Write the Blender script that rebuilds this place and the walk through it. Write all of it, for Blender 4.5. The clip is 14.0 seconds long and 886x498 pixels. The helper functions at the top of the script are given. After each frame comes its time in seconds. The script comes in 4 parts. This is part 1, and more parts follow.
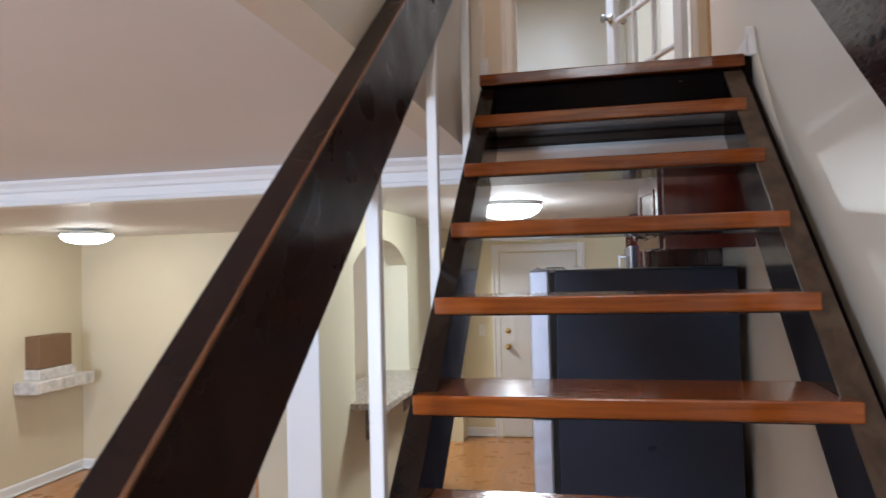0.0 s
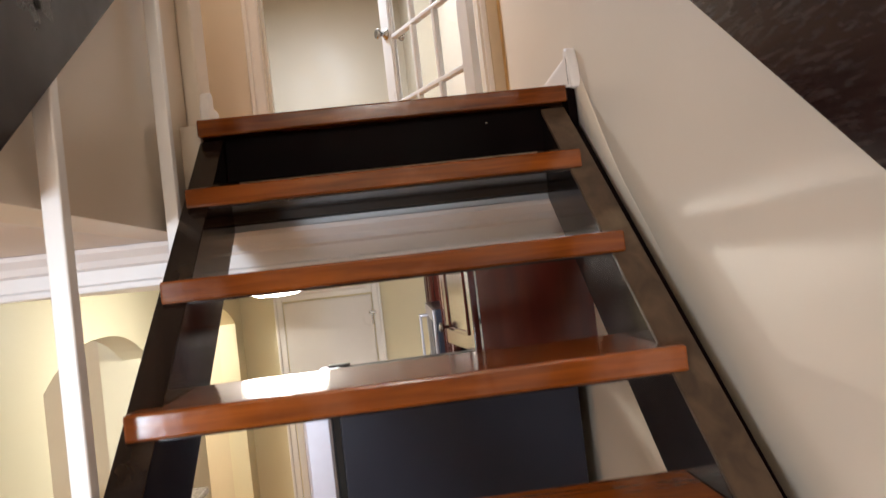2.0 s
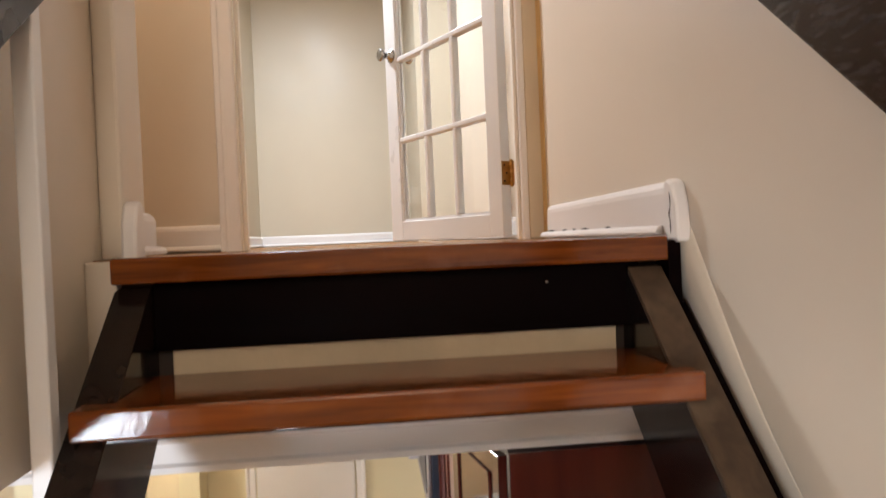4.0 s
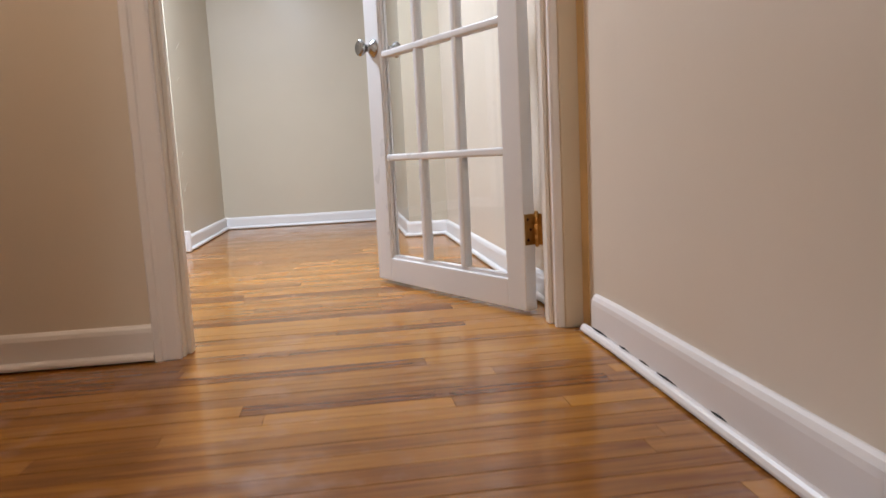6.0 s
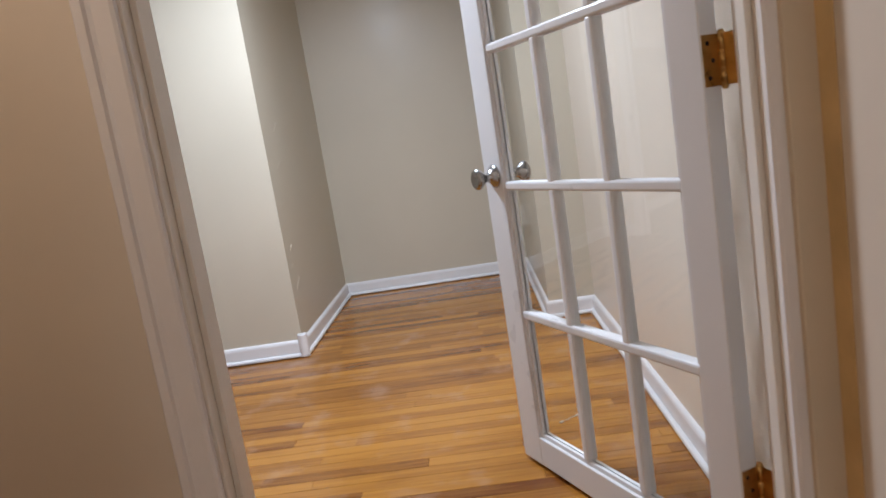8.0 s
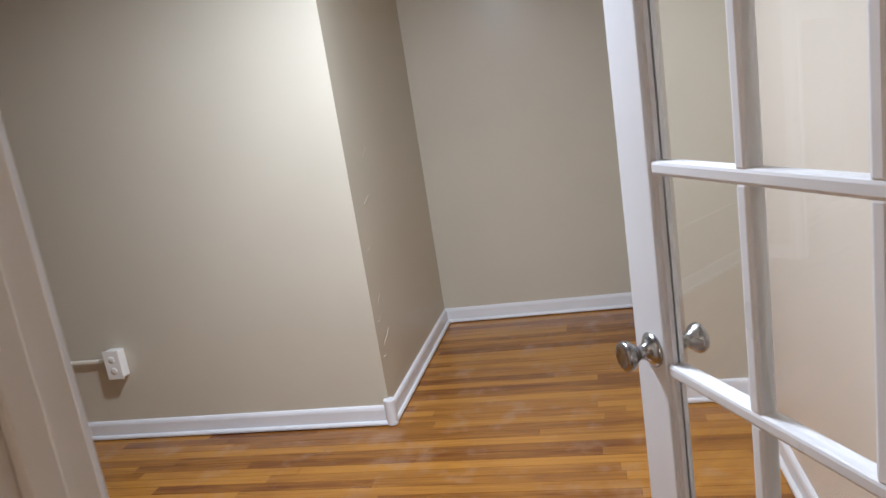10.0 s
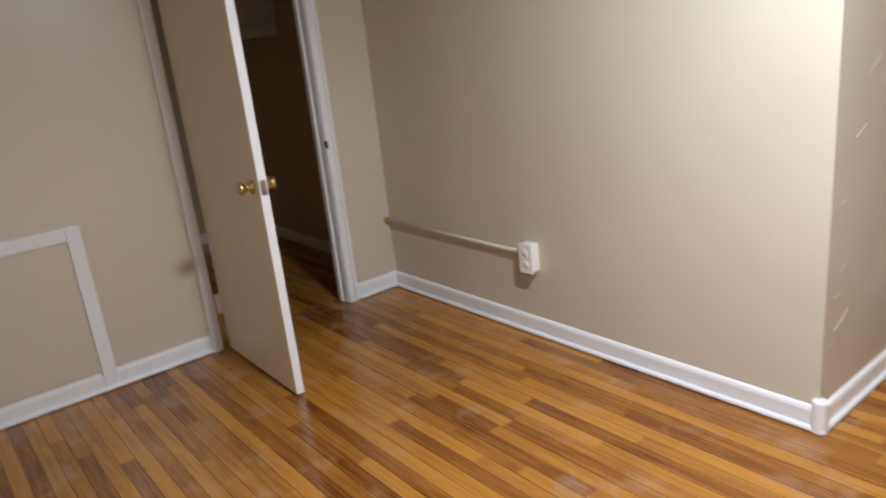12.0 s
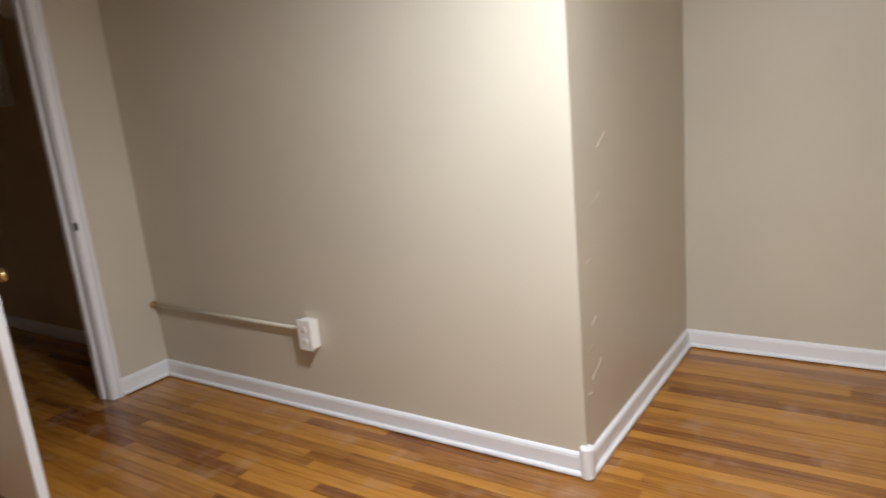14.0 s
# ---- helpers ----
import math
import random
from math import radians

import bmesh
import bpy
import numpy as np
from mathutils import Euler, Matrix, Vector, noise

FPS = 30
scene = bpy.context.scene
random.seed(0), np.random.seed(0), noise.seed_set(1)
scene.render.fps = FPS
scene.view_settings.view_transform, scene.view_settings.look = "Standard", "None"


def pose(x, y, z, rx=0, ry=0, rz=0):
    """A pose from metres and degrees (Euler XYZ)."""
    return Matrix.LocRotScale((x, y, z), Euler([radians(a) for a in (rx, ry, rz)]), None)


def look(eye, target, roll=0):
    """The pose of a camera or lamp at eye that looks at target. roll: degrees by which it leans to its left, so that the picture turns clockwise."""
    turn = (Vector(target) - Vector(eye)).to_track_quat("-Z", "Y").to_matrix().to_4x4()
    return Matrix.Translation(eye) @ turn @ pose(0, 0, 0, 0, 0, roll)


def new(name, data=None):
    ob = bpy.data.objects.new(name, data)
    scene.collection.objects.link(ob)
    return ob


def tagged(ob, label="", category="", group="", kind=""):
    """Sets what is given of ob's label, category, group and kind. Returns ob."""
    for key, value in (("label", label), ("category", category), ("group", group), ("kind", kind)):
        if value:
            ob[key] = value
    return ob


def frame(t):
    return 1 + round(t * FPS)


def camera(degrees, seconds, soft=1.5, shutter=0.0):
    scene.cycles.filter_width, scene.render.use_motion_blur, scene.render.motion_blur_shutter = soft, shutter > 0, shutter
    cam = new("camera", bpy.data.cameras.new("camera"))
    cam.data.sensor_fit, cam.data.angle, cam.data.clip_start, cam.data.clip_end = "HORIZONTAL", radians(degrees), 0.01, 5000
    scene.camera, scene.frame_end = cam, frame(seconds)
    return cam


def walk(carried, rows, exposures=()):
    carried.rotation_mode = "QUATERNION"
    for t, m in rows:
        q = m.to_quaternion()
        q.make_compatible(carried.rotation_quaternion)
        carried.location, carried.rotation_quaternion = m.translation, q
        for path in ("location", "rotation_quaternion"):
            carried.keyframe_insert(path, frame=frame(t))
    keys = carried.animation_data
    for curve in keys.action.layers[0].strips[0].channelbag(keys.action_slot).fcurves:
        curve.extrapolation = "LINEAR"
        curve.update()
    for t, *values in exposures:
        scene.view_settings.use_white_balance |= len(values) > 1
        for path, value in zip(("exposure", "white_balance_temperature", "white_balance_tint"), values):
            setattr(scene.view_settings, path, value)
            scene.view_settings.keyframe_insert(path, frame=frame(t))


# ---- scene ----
# ---------- camera ----------
cam = camera(64.7, 14.0, 1.5, 0.3)
PATH = [
    (0, (0.178, -0.151, 1.734), (-0.244, 1.804, 1.789), -1.4),
    (0.5, (0.212, 0.041, 1.72), (0.009, 2.03, 1.766), -5.0),
    (1, (0.209, 0.351, 1.77), (0.251, 2.35, 1.783), -5.1),
    (1.5, (0.228, 0.541, 1.872), (0.385, 2.534, 1.907), -5.9),
    (1.6, (0.23, 0.582, 1.897), (0.382, 2.576, 1.915), -6.1),
    (2, (0.219, 0.73, 2.051), (0.368, 2.724, 2.096), -6.6),
    (2.5, (0.173, 0.908, 2.164), (0.383, 2.897, 2.165), -6.1),
    (3, (0.178, 1.033, 2.279), (0.425, 3.017, 2.23), -5.5),
    (3.5, (0.22, 1.203, 2.449), (0.442, 3.189, 2.376), -5.5),
    (4, (0.193, 1.352, 2.514), (0.402, 3.341, 2.484), -2.4),
    (4.2, (0.168, 1.43, 2.604), (0.45, 3.409, 2.55), -0.3),
    (6.3, (0.213, 2.087, 3.059), (0.445, 4.056, 2.796), -3.9),
    (6.5, (0.229, 2.157, 3.136), (0.336, 4.139, 2.89), -5.8),
    (7, (0.248, 2.302, 3.248), (0.259, 4.285, 2.991), -7.2),
    (7.5, (0.23, 2.488, 3.398), (0.256, 4.449, 3.007), -7.5),
    (8, (0.27, 2.663, 3.513), (0.157, 4.635, 3.199), -9.0),
    (8.5, (0.28, 2.798, 3.629), (0.009, 4.747, 3.272), -10.7),
    (8.7, (0.251, 2.882, 3.679), (-0.074, 4.824, 3.33), -10.2),
    (10.8, (0.254, 3.708, 3.933), (-0.319, 5.552, 3.411), -6.8),
    (11, (0.241, 3.798, 3.933), (-0.517, 5.569, 3.398), -6.9),
    (11.5, (0.187, 3.898, 3.915), (-0.969, 5.417, 3.318), -5.5),
    (12, (0.172, 3.945, 3.93), (-1.344, 5.111, 3.346), -6.2),
    (12.5, (0.18, 3.937, 3.989), (-1.477, 5.036, 3.773), -5.6),
    (13, (0.163, 3.983, 3.951), (-1.463, 5.105, 3.634), -5.1),
    (13.5, (0.154, 4.006, 3.927), (-1.277, 5.34, 3.509), -5.3),
    (14, (0.192, 4.031, 3.949), (-0.91, 5.634, 3.486), -5.4),
]
EXPOSURES = [(0, 0.47, 5320, 8), (0.5, 0.68, 5750, 9), (1.0, 0.78, 6100, 10), (4.2, 0.88, 6400, 10), (6.3, 0.38, 5750, 10), (7.5, 0.05, 5700, 10), (8.5, -0.10, 5700, 10), (11, -0.05, 5800, 10), (11.8, 0.20, 5980, 10), (12.5, 0.30, 6200, 10), (14, 0.18, 6200, 10)]
walk(cam, [(t, look(eye, target, roll)) for t, eye, target, roll in PATH], EXPOSURES)

# ---------- world and lights ----------
world = bpy.data.worlds.new("world")
world.use_nodes = True
world.node_tree.nodes["Background"].inputs[0].default_value = (1.0, 0.9, 0.78, 1)
world.node_tree.nodes["Background"].inputs[1].default_value = 0.02
scene.world = world


def lamp(name, place, watts, radius, colour, kind="POINT", size=0.3, turn=(0, 0, 0)):
    data = bpy.data.lights.new(name, kind)
    data.energy, data.color = watts, colour
    if kind == "POINT":
        data.shadow_soft_size = radius
    else:
        data.shape, data.size = "DISK", size
    ob = new(name, data)
    ob.location = place
    ob.rotation_euler = [radians(a) for a in turn]
    return ob


lamp("room_bulb", (-0.40, 5.22, 4.74), 60, 0, (0.87, 0.905, 0.955), "AREA", 0.24)
lamp("landing_bulb", (-0.70, 3.22, 4.50), 9.5, 0.10, (1.0, 0.76, 0.53))
lamp("stairhead_bulb", (0.22, -1.5, 3.9), 48, 0.40, (1.0, 0.95, 0.87))
lamp("kitchen_bulb", (-0.28, 3.75, 2.055), 6, 0.012, (1.0, 0.97, 0.86))
lamp("den_bulb", (-3.53, 4.40, 2.035), 1.0, 0.012, (1.0, 0.96, 0.86))
lamp("passage_bulb", (-1.80, 6.15, 2.055), 8, 0.012, (1.0, 0.96, 0.86))
lamp("back_window_sky", (-2.45, -2.68, 1.40), 115, 0, (0.86, 0.93, 1.0), "AREA", 1.4, (90, 0, 0))

# ---------- materials ----------


def material(name, colour, rough=0.5, vary=0.08, scale=3.0, bump=0.1, fine=120.0, metal=0.0, coat=0.0, spec=0.5, rough_vary=0.1):
    m = bpy.data.materials.new(name)
    m.use_nodes = True
    n, l = m.node_tree.nodes, m.node_tree.links
    b = n["Principled BSDF"]
    geo = n.new("ShaderNodeNewGeometry")
    big = n.new("ShaderNodeTexNoise")
    big.inputs["Scale"].default_value, big.inputs["Detail"].default_value = scale, 5
    small = n.new("ShaderNodeTexNoise")
    small.inputs["Scale"].default_value, small.inputs["Detail"].default_value = fine, 3
    l.new(geo.outputs["Position"], big.inputs["Vector"])
    l.new(geo.outputs["Position"], small.inputs["Vector"])
    ramp = n.new("ShaderNodeMapRange")
    ramp.inputs["From Min"].default_value, ramp.inputs["From Max"].default_value = 0.3, 0.7
    ramp.inputs["To Min"].default_value, ramp.inputs["To Max"].default_value = 1 - vary, 1 + vary
    l.new(big.outputs["Fac"], ramp.inputs["Value"])
    mul = n.new("ShaderNodeVectorMath")
    mul.operation = "SCALE"
    mul.inputs[0].default_value = colour
    l.new(ramp.outputs["Result"], mul.inputs["Scale"])
    l.new(mul.outputs["Vector"], b.inputs["Base Color"])
    rr = n.new("ShaderNodeMapRange")
    rr.inputs["From Min"].default_value, rr.inputs["From Max"].default_value = 0.3, 0.7
    rr.inputs["To Min"].default_value = max(0.02, rough - rough_vary)
    rr.inputs["To Max"].default_value = min(1.0, rough + rough_vary)
    l.new(big.outputs["Fac"], rr.inputs["Value"])
    l.new(rr.outputs["Result"], b.inputs["Roughness"])
    b.inputs["Metallic"].default_value = metal
    b.inputs["Coat Weight"].default_value = coat
    b.inputs["Coat Roughness"].default_value = 0.12
    b.inputs["Specular IOR Level"].default_value = spec
    if bump:
        add = n.new("ShaderNodeMath")
        add.operation = "MULTIPLY_ADD"
        add.inputs[1].default_value = 0.5
        l.new(small.outputs["Fac"], add.inputs[0])
        l.new(big.outputs["Fac"], add.inputs[2])
        bp = n.new("ShaderNodeBump")
        bp.inputs["Strength"].default_value, bp.inputs["Distance"].default_value = bump, 0.004
        l.new(add.outputs["Value"], bp.inputs["Height"])
        l.new(bp.outputs["Normal"], b.inputs["Normal"])
    return m


def wood(name, dark, light, along, rough=0.22, source="object", grain=1.0, bump=0.08, worn=(0.5, 0.4, 0.3), wear=0.0, coat=0.3, spec=0.5, spread=0.62, streak=False, stain=0.0, wavy=0.0):
    """Varnished wood with grain along one axis; source: object or island, which gives each board its own tone."""
    m = bpy.data.materials.new(name)
    m.use_nodes = True
    n, l = m.node_tree.nodes, m.node_tree.links
    b = n["Principled BSDF"]
    geo = n.new("ShaderNodeNewGeometry")
    if source == "object":
        rnd = n.new("ShaderNodeObjectInfo").outputs["Random"]
    else:
        rnd = geo.outputs["Random Per Island"]
    off = n.new("ShaderNodeVectorMath")
    off.operation = "SCALE"
    off.inputs[0].default_value = (13.0, 29.0, 17.0)
    l.new(rnd, off.inputs["Scale"])
    shift = n.new("ShaderNodeVectorMath")
    l.new(geo.outputs["Position"], shift.inputs[0])
    l.new(off.outputs["Vector"], shift.inputs[1])
    squash = n.new("ShaderNodeMapping")
    s = [42.0 * grain] * 3
    s["xyz".index(along)] = 2.6 * grain
    squash.inputs["Scale"].default_value = s
    l.new(shift.outputs["Vector"], squash.inputs["Vector"])
    tex = n.new("ShaderNodeTexNoise")
    tex.inputs["Scale"].default_value, tex.inputs["Detail"].default_value, tex.inputs["Distortion"].default_value = 1.0, 6, 0.6
    l.new(squash.outputs["Vector"], tex.inputs["Vector"])
    mix = n.new("ShaderNodeMath")
    mix.operation = "MULTIPLY_ADD"
    mix.inputs[1].default_value, mix.inputs[2].default_value = spread, 0.15 - spread / 2
    l.new(rnd, mix.inputs[0])
    tone = n.new("ShaderNodeMath")
    l.new(mix.outputs["Value"], tone.inputs[0])
    l.new(tex.outputs["Fac"], tone.inputs[1])
    if stain:
        broad = n.new("ShaderNodeTexNoise")
        broad.inputs["Scale"].default_value, broad.inputs["Detail"].default_value = 1.7, 4
        l.new(geo.outputs["Position"], broad.inputs["Vector"])
        shade = n.new("ShaderNodeMath")
        shade.operation = "MULTIPLY_ADD"
        shade.inputs[1].default_value, shade.inputs[2].default_value = stain, -stain / 2
        l.new(broad.outputs["Fac"], shade.inputs[0])
        aged = n.new("ShaderNodeMath")
        l.new(tone.outputs["Value"], aged.inputs[0])
        l.new(shade.outputs["Value"], aged.inputs[1])
        tone = aged
    ramp = n.new("ShaderNodeValToRGB")
    ramp.color_ramp.elements[0].position, ramp.color_ramp.elements[0].color = 0.15, (*dark, 1)
    ramp.color_ramp.elements[1].position, ramp.color_ramp.elements[1].color = 0.95, (*light, 1)
    l.new(tone.outputs["Value"], ramp.inputs["Fac"])
    blot = n.new("ShaderNodeTexNoise")
    blot.inputs["Scale"].default_value, blot.inputs["Detail"].default_value = 7.0, 6
    if streak:
        fine = n.new("ShaderNodeMapping")
        fine.inputs["Scale"].default_value = (26.0, 5.0, 26.0)
        fine.inputs["Rotation"].default_value = (-0.7, 0, 0)
        l.new(geo.outputs["Position"], fine.inputs["Vector"])
        l.new(fine.outputs["Vector"], blot.inputs["Vector"])
    else:
        l.new(geo.outputs["Position"], blot.inputs["Vector"])
    wr = n.new("ShaderNodeMapRange")
    wr.inputs["From Min"].default_value, wr.inputs["From Max"].default_value = 0.56, 0.74
    wr.inputs["To Max"].default_value = wear
    l.new(blot.outputs["Fac"], wr.inputs["Value"])
    blend = n.new("ShaderNodeMix")
    blend.data_type = "RGBA"
    blend.inputs[7].default_value = (*worn, 1)
    l.new(wr.outputs["Result"], blend.inputs[0])
    l.new(ramp.outputs["Color"], blend.inputs[6])
    l.new(blend.outputs[2], b.inputs["Base Color"])
    rr = n.new("ShaderNodeMapRange")
    rr.inputs["From Min"].default_value, rr.inputs["From Max"].default_value = 0.3, 0.75
    rr.inputs["To Min"].default_value, rr.inputs["To Max"].default_value = rough * 0.75, rough * 1.6
    l.new(blot.outputs["Fac"], rr.inputs["Value"])
    l.new(rr.outputs["Result"], b.inputs["Roughness"])
    b.inputs["Coat Weight"].default_value, b.inputs["Coat Roughness"].default_value = coat, 0.1
    b.inputs["Specular IOR Level"].default_value = spec
    bp = n.new("ShaderNodeBump")
    bp.inputs["Strength"].default_value, bp.inputs["Distance"].default_value = bump, 0.002
    l.new(tex.outputs["Fac"], bp.inputs["Height"])
    if wavy:
        # uneven brushed varnish: slow swells and small dust nibs
        swell = n.new("ShaderNodeTexNoise")
        swell.inputs["Scale"].default_value, swell.inputs["Detail"].default_value = 34.0, 4
        l.new(geo.outputs["Position"], swell.inputs["Vector"])
        lift = n.new("ShaderNodeBump")
        lift.inputs["Strength"].default_value, lift.inputs["Distance"].default_value = wavy, 0.004
        l.new(swell.outputs["Fac"], lift.inputs["Height"])
        l.new(bp.outputs["Normal"], lift.inputs["Normal"])
        l.new(lift.outputs["Normal"], b.inputs["Coat Normal"])
        bp = lift
    l.new(bp.outputs["Normal"], b.inputs["Normal"])
    return m


def glass(name):
    m = bpy.data.materials.new(name)
    m.use_nodes = True
    b = m.node_tree.nodes["Principled BSDF"]
    b.inputs["Transmission Weight"].default_value = 1.0
    b.inputs["Roughness"].default_value = 0.01
    b.inputs["IOR"].default_value = 1.45
    b.inputs["Base Color"].default_value = (0.97, 0.98, 0.97, 1)
    return m


def glow(name, colour, strength):
    m = bpy.data.materials.new(name)
    m.use_nodes = True
    b = m.node_tree.nodes["Principled BSDF"]
    b.inputs["Base Color"].default_value = (0.85, 0.83, 0.78, 1)
    b.inputs["Emission Color"].default_value = (*colour, 1)
    b.inputs["Emission Strength"].default_value = strength
    return m


BEIGE = material("beige_wall_paint", (0.58, 0.525, 0.415), 0.40, 0.04, 1.3, 0.10, 90)
STAIRPAINT = material("cream_stair_wall_paint", (0.69, 0.605, 0.50), 0.42, 0.04, 1.1, 0.10, 80)
KITCHEN = material("pale_yellow_paint", (0.72, 0.665, 0.47), 0.5, 0.04, 1.5, 0.08, 90)
TAN = material("warm_tan_paint", (0.68, 0.595, 0.43), 0.55, 0.04, 1.5, 0.08, 90)
CEIL = material("ceiling_paint", (0.79, 0.76, 0.73), 0.6, 0.04, 1.5, 0.08, 90)
TRIM = material("white_trim_paint", (0.79, 0.785, 0.79), 0.33, 0.02, 3, 0.02, 60, rough_vary=0.03)
TRIMWORN = material("worn_white_trim_paint", (0.77, 0.73, 0.71), 0.38, 0.03, 3, 0.02, 60, rough_vary=0.03)
CASING = material("cream_casing_paint", (0.74, 0.68, 0.60), 0.36, 0.02, 3, 0.02, 60, rough_vary=0.03)
DOORWHITE = material("white_door_paint", (0.72, 0.715, 0.72), 0.35, 0.02, 4, 0.08, 70)
DOORCREAM = material("cream_door_paint", (0.69, 0.62, 0.51), 0.45, 0.05, 3, 0.08, 70)
CHROME = material("satin_nickel", (0.36, 0.35, 0.34), 0.24, 0.06, 30, 0.0, metal=1.0, rough_vary=0.06)
BRASS = material("polished_brass", (0.58, 0.44, 0.20), 0.22, 0.08, 30, 0.0, metal=1.0, rough_vary=0.06)
OLDBRASS = material("tarnished_brass", (0.50, 0.30, 0.10), 0.35, 0.25, 40, 0.1, metal=1.0)
STEEL = material("brushed_steel", (0.50, 0.51, 0.58), 0.42, 0.05, 20, 0.0, metal=1.0, rough_vary=0.05)
BLACKSIDE = material("black_textured_enamel", (0.020, 0.024, 0.039), 0.30, 0.03, 4, 0.06, 300, spec=0.3, rough_vary=0.03)
GREYTOP = material("dark_grey_enamel", (0.06, 0.06, 0.055), 0.35, 0.15, 6, 0.1, 200)
CHERRY = wood("cherry_cabinet_veneer", (0.034, 0.006, 0.005), (0.085, 0.015, 0.010), "z", 0.16, "object", 0.6, 0.02, coat=0.5)
TREAD = wood("varnished_tread_wood", (0.050, 0.009, 0.003), (0.32, 0.082, 0.009), "x", 0.10, "object", 1.5, 0.09, (0.36, 0.16, 0.09), 0.30, 0.3, 0.3, 0.45, wavy=0.10)
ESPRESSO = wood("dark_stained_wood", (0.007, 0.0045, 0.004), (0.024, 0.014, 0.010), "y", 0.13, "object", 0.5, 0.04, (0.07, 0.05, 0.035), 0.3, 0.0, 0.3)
WORNEDGE = wood("worn_brown_stringer_edge", (0.020, 0.012, 0.008), (0.115, 0.072, 0.044), "y", 0.45, "object", 0.6, 0.15, (0.19, 0.14, 0.09), 0.6, 0.05, 0.25)
RAIL = wood("dark_rail_wood", (0.004, 0.0014, 0.0013), (0.017, 0.006, 0.005), "y", 0.30, "object", 0.5, 0.05, (0.10, 0.06, 0.05), 0.10, 0.0, 0.22)
# riser wood; the same near-black stands for shade in the wall gap
RISERGAP = wood("nearly_black_riser_wood_and_gap_shade", (0.0012, 0.0004, 0.0004), (0.0045, 0.0012, 0.0011), "x", 0.4, "object", 0.6, 0.05, coat=0.0, spec=0.03)
SCUFFED = wood("scuffed_dark_rail_wood", (0.006, 0.0028, 0.003), (0.020, 0.009, 0.008), "y", 0.22, "object", 0.9, 0.14, (0.14, 0.11, 0.10), 0.12, 0.0, 0.35, streak=True)
RAILEDGE = wood("worn_rail_edge_wood", (0.03, 0.011, 0.005), (0.13, 0.046, 0.013), "y", 0.35, "object", 0.8, 0.05)
PLANK = wood("oak_strip", (0.140, 0.038, 0.007), (0.455, 0.200, 0.031), "x", 0.17, "object", 1.5, 0.03, (0.46, 0.30, 0.20), 0.34, 0.0, 0.6, 0.68, stain=0.6, wavy=0.08)
PLANKS = wood("oak_strip_rest", (0.140, 0.038, 0.007), (0.455, 0.200, 0.031), "x", 0.17, "island", 1.5, 0.03, (0.46, 0.30, 0.20), 0.34, 0.0, 0.6, 0.68, stain=0.6, wavy=0.08)
BEAMWOOD = wood("dark_beam_stain", (0.020, 0.010, 0.014), (0.060, 0.030, 0.034), "x", 0.4, "object", 0.6, 0.15)
OCHRE = material("ochre_bare_paint_edge", (0.60, 0.42, 0.19), 0.6, 0.15, 9, 0.15, 70)
CREAMEDGE = material("dull_cream_old_paint", (0.62, 0.52, 0.38), 0.5, 0.05, 4, 0.05, 70)
# closet walls: the dimness inside is put into this browner base colour
CLOSETSHADE = material("beige_paint_with_closet_shade", (0.48, 0.37, 0.23), 0.6, 0.06, 2, 0.1, 80)
SUBFLOOR = material("dark_subfloor", (0.03, 0.018, 0.01), 0.7, 0.2, 6, 0.1)
PLY = material("raw_plaster_edge", (0.55, 0.44, 0.30), 0.8, 0.12, 8, 0.3, 60)
PLASTIC = material("white_plastic", (0.82, 0.80, 0.75), 0.35, 0.03, 10, 0.0)
GRANITE = material("speckled_granite", (0.36, 0.31, 0.26), 0.2, 0.5, 60, 0.0)
BROWNBOX = material("brown_cardboard", (0.20, 0.11, 0.055), 0.7, 0.1, 8, 0.1)
STONE = material("white_veined_stone", (0.62, 0.58, 0.55), 0.35, 0.25, 14, 0.05)
DARKHOLE = material("dark_gap", (0.01, 0.008, 0.006), 0.8, 0.1, 5, 0.0)
GLASS = glass("window_glass")
LAMPGLOW = glow("lit_lamp_glass", (1.0, 0.95, 0.84), 19.0)
DENGLOW = glow("lit_den_lamp_glass", (1.0, 0.90, 0.70), 14.0)
OPAL = material("unlit_opal_glass", (0.75, 0.72, 0.66), 0.2, 0.02, 6, 0.0)

# ---------- mesh helpers ----------


def box(bm, x0, x1, y0, y1, z0, z1, bevel=0.0, seg=2, turn=None):
    vs = [bm.verts.new((x, y, z)) for z in (z0, z1) for y in (y0, y1) for x in (x0, x1)]
    fs = [bm.faces.new([vs[i] for i in f]) for f in ((0, 2, 3, 1), (4, 5, 7, 6), (0, 1, 5, 4), (2, 6, 7, 3), (0, 4, 6, 2), (1, 3, 7, 5))]
    if turn is not None:
        for v in vs:
            v.co = turn @ v.co
    if bevel:
        es = list({e for f in fs for e in f.edges})
        bmesh.ops.bevel(bm, geom=es, offset=bevel, segments=seg, affect="EDGES", profile=0.5, clamp_overlap=True)
    return vs


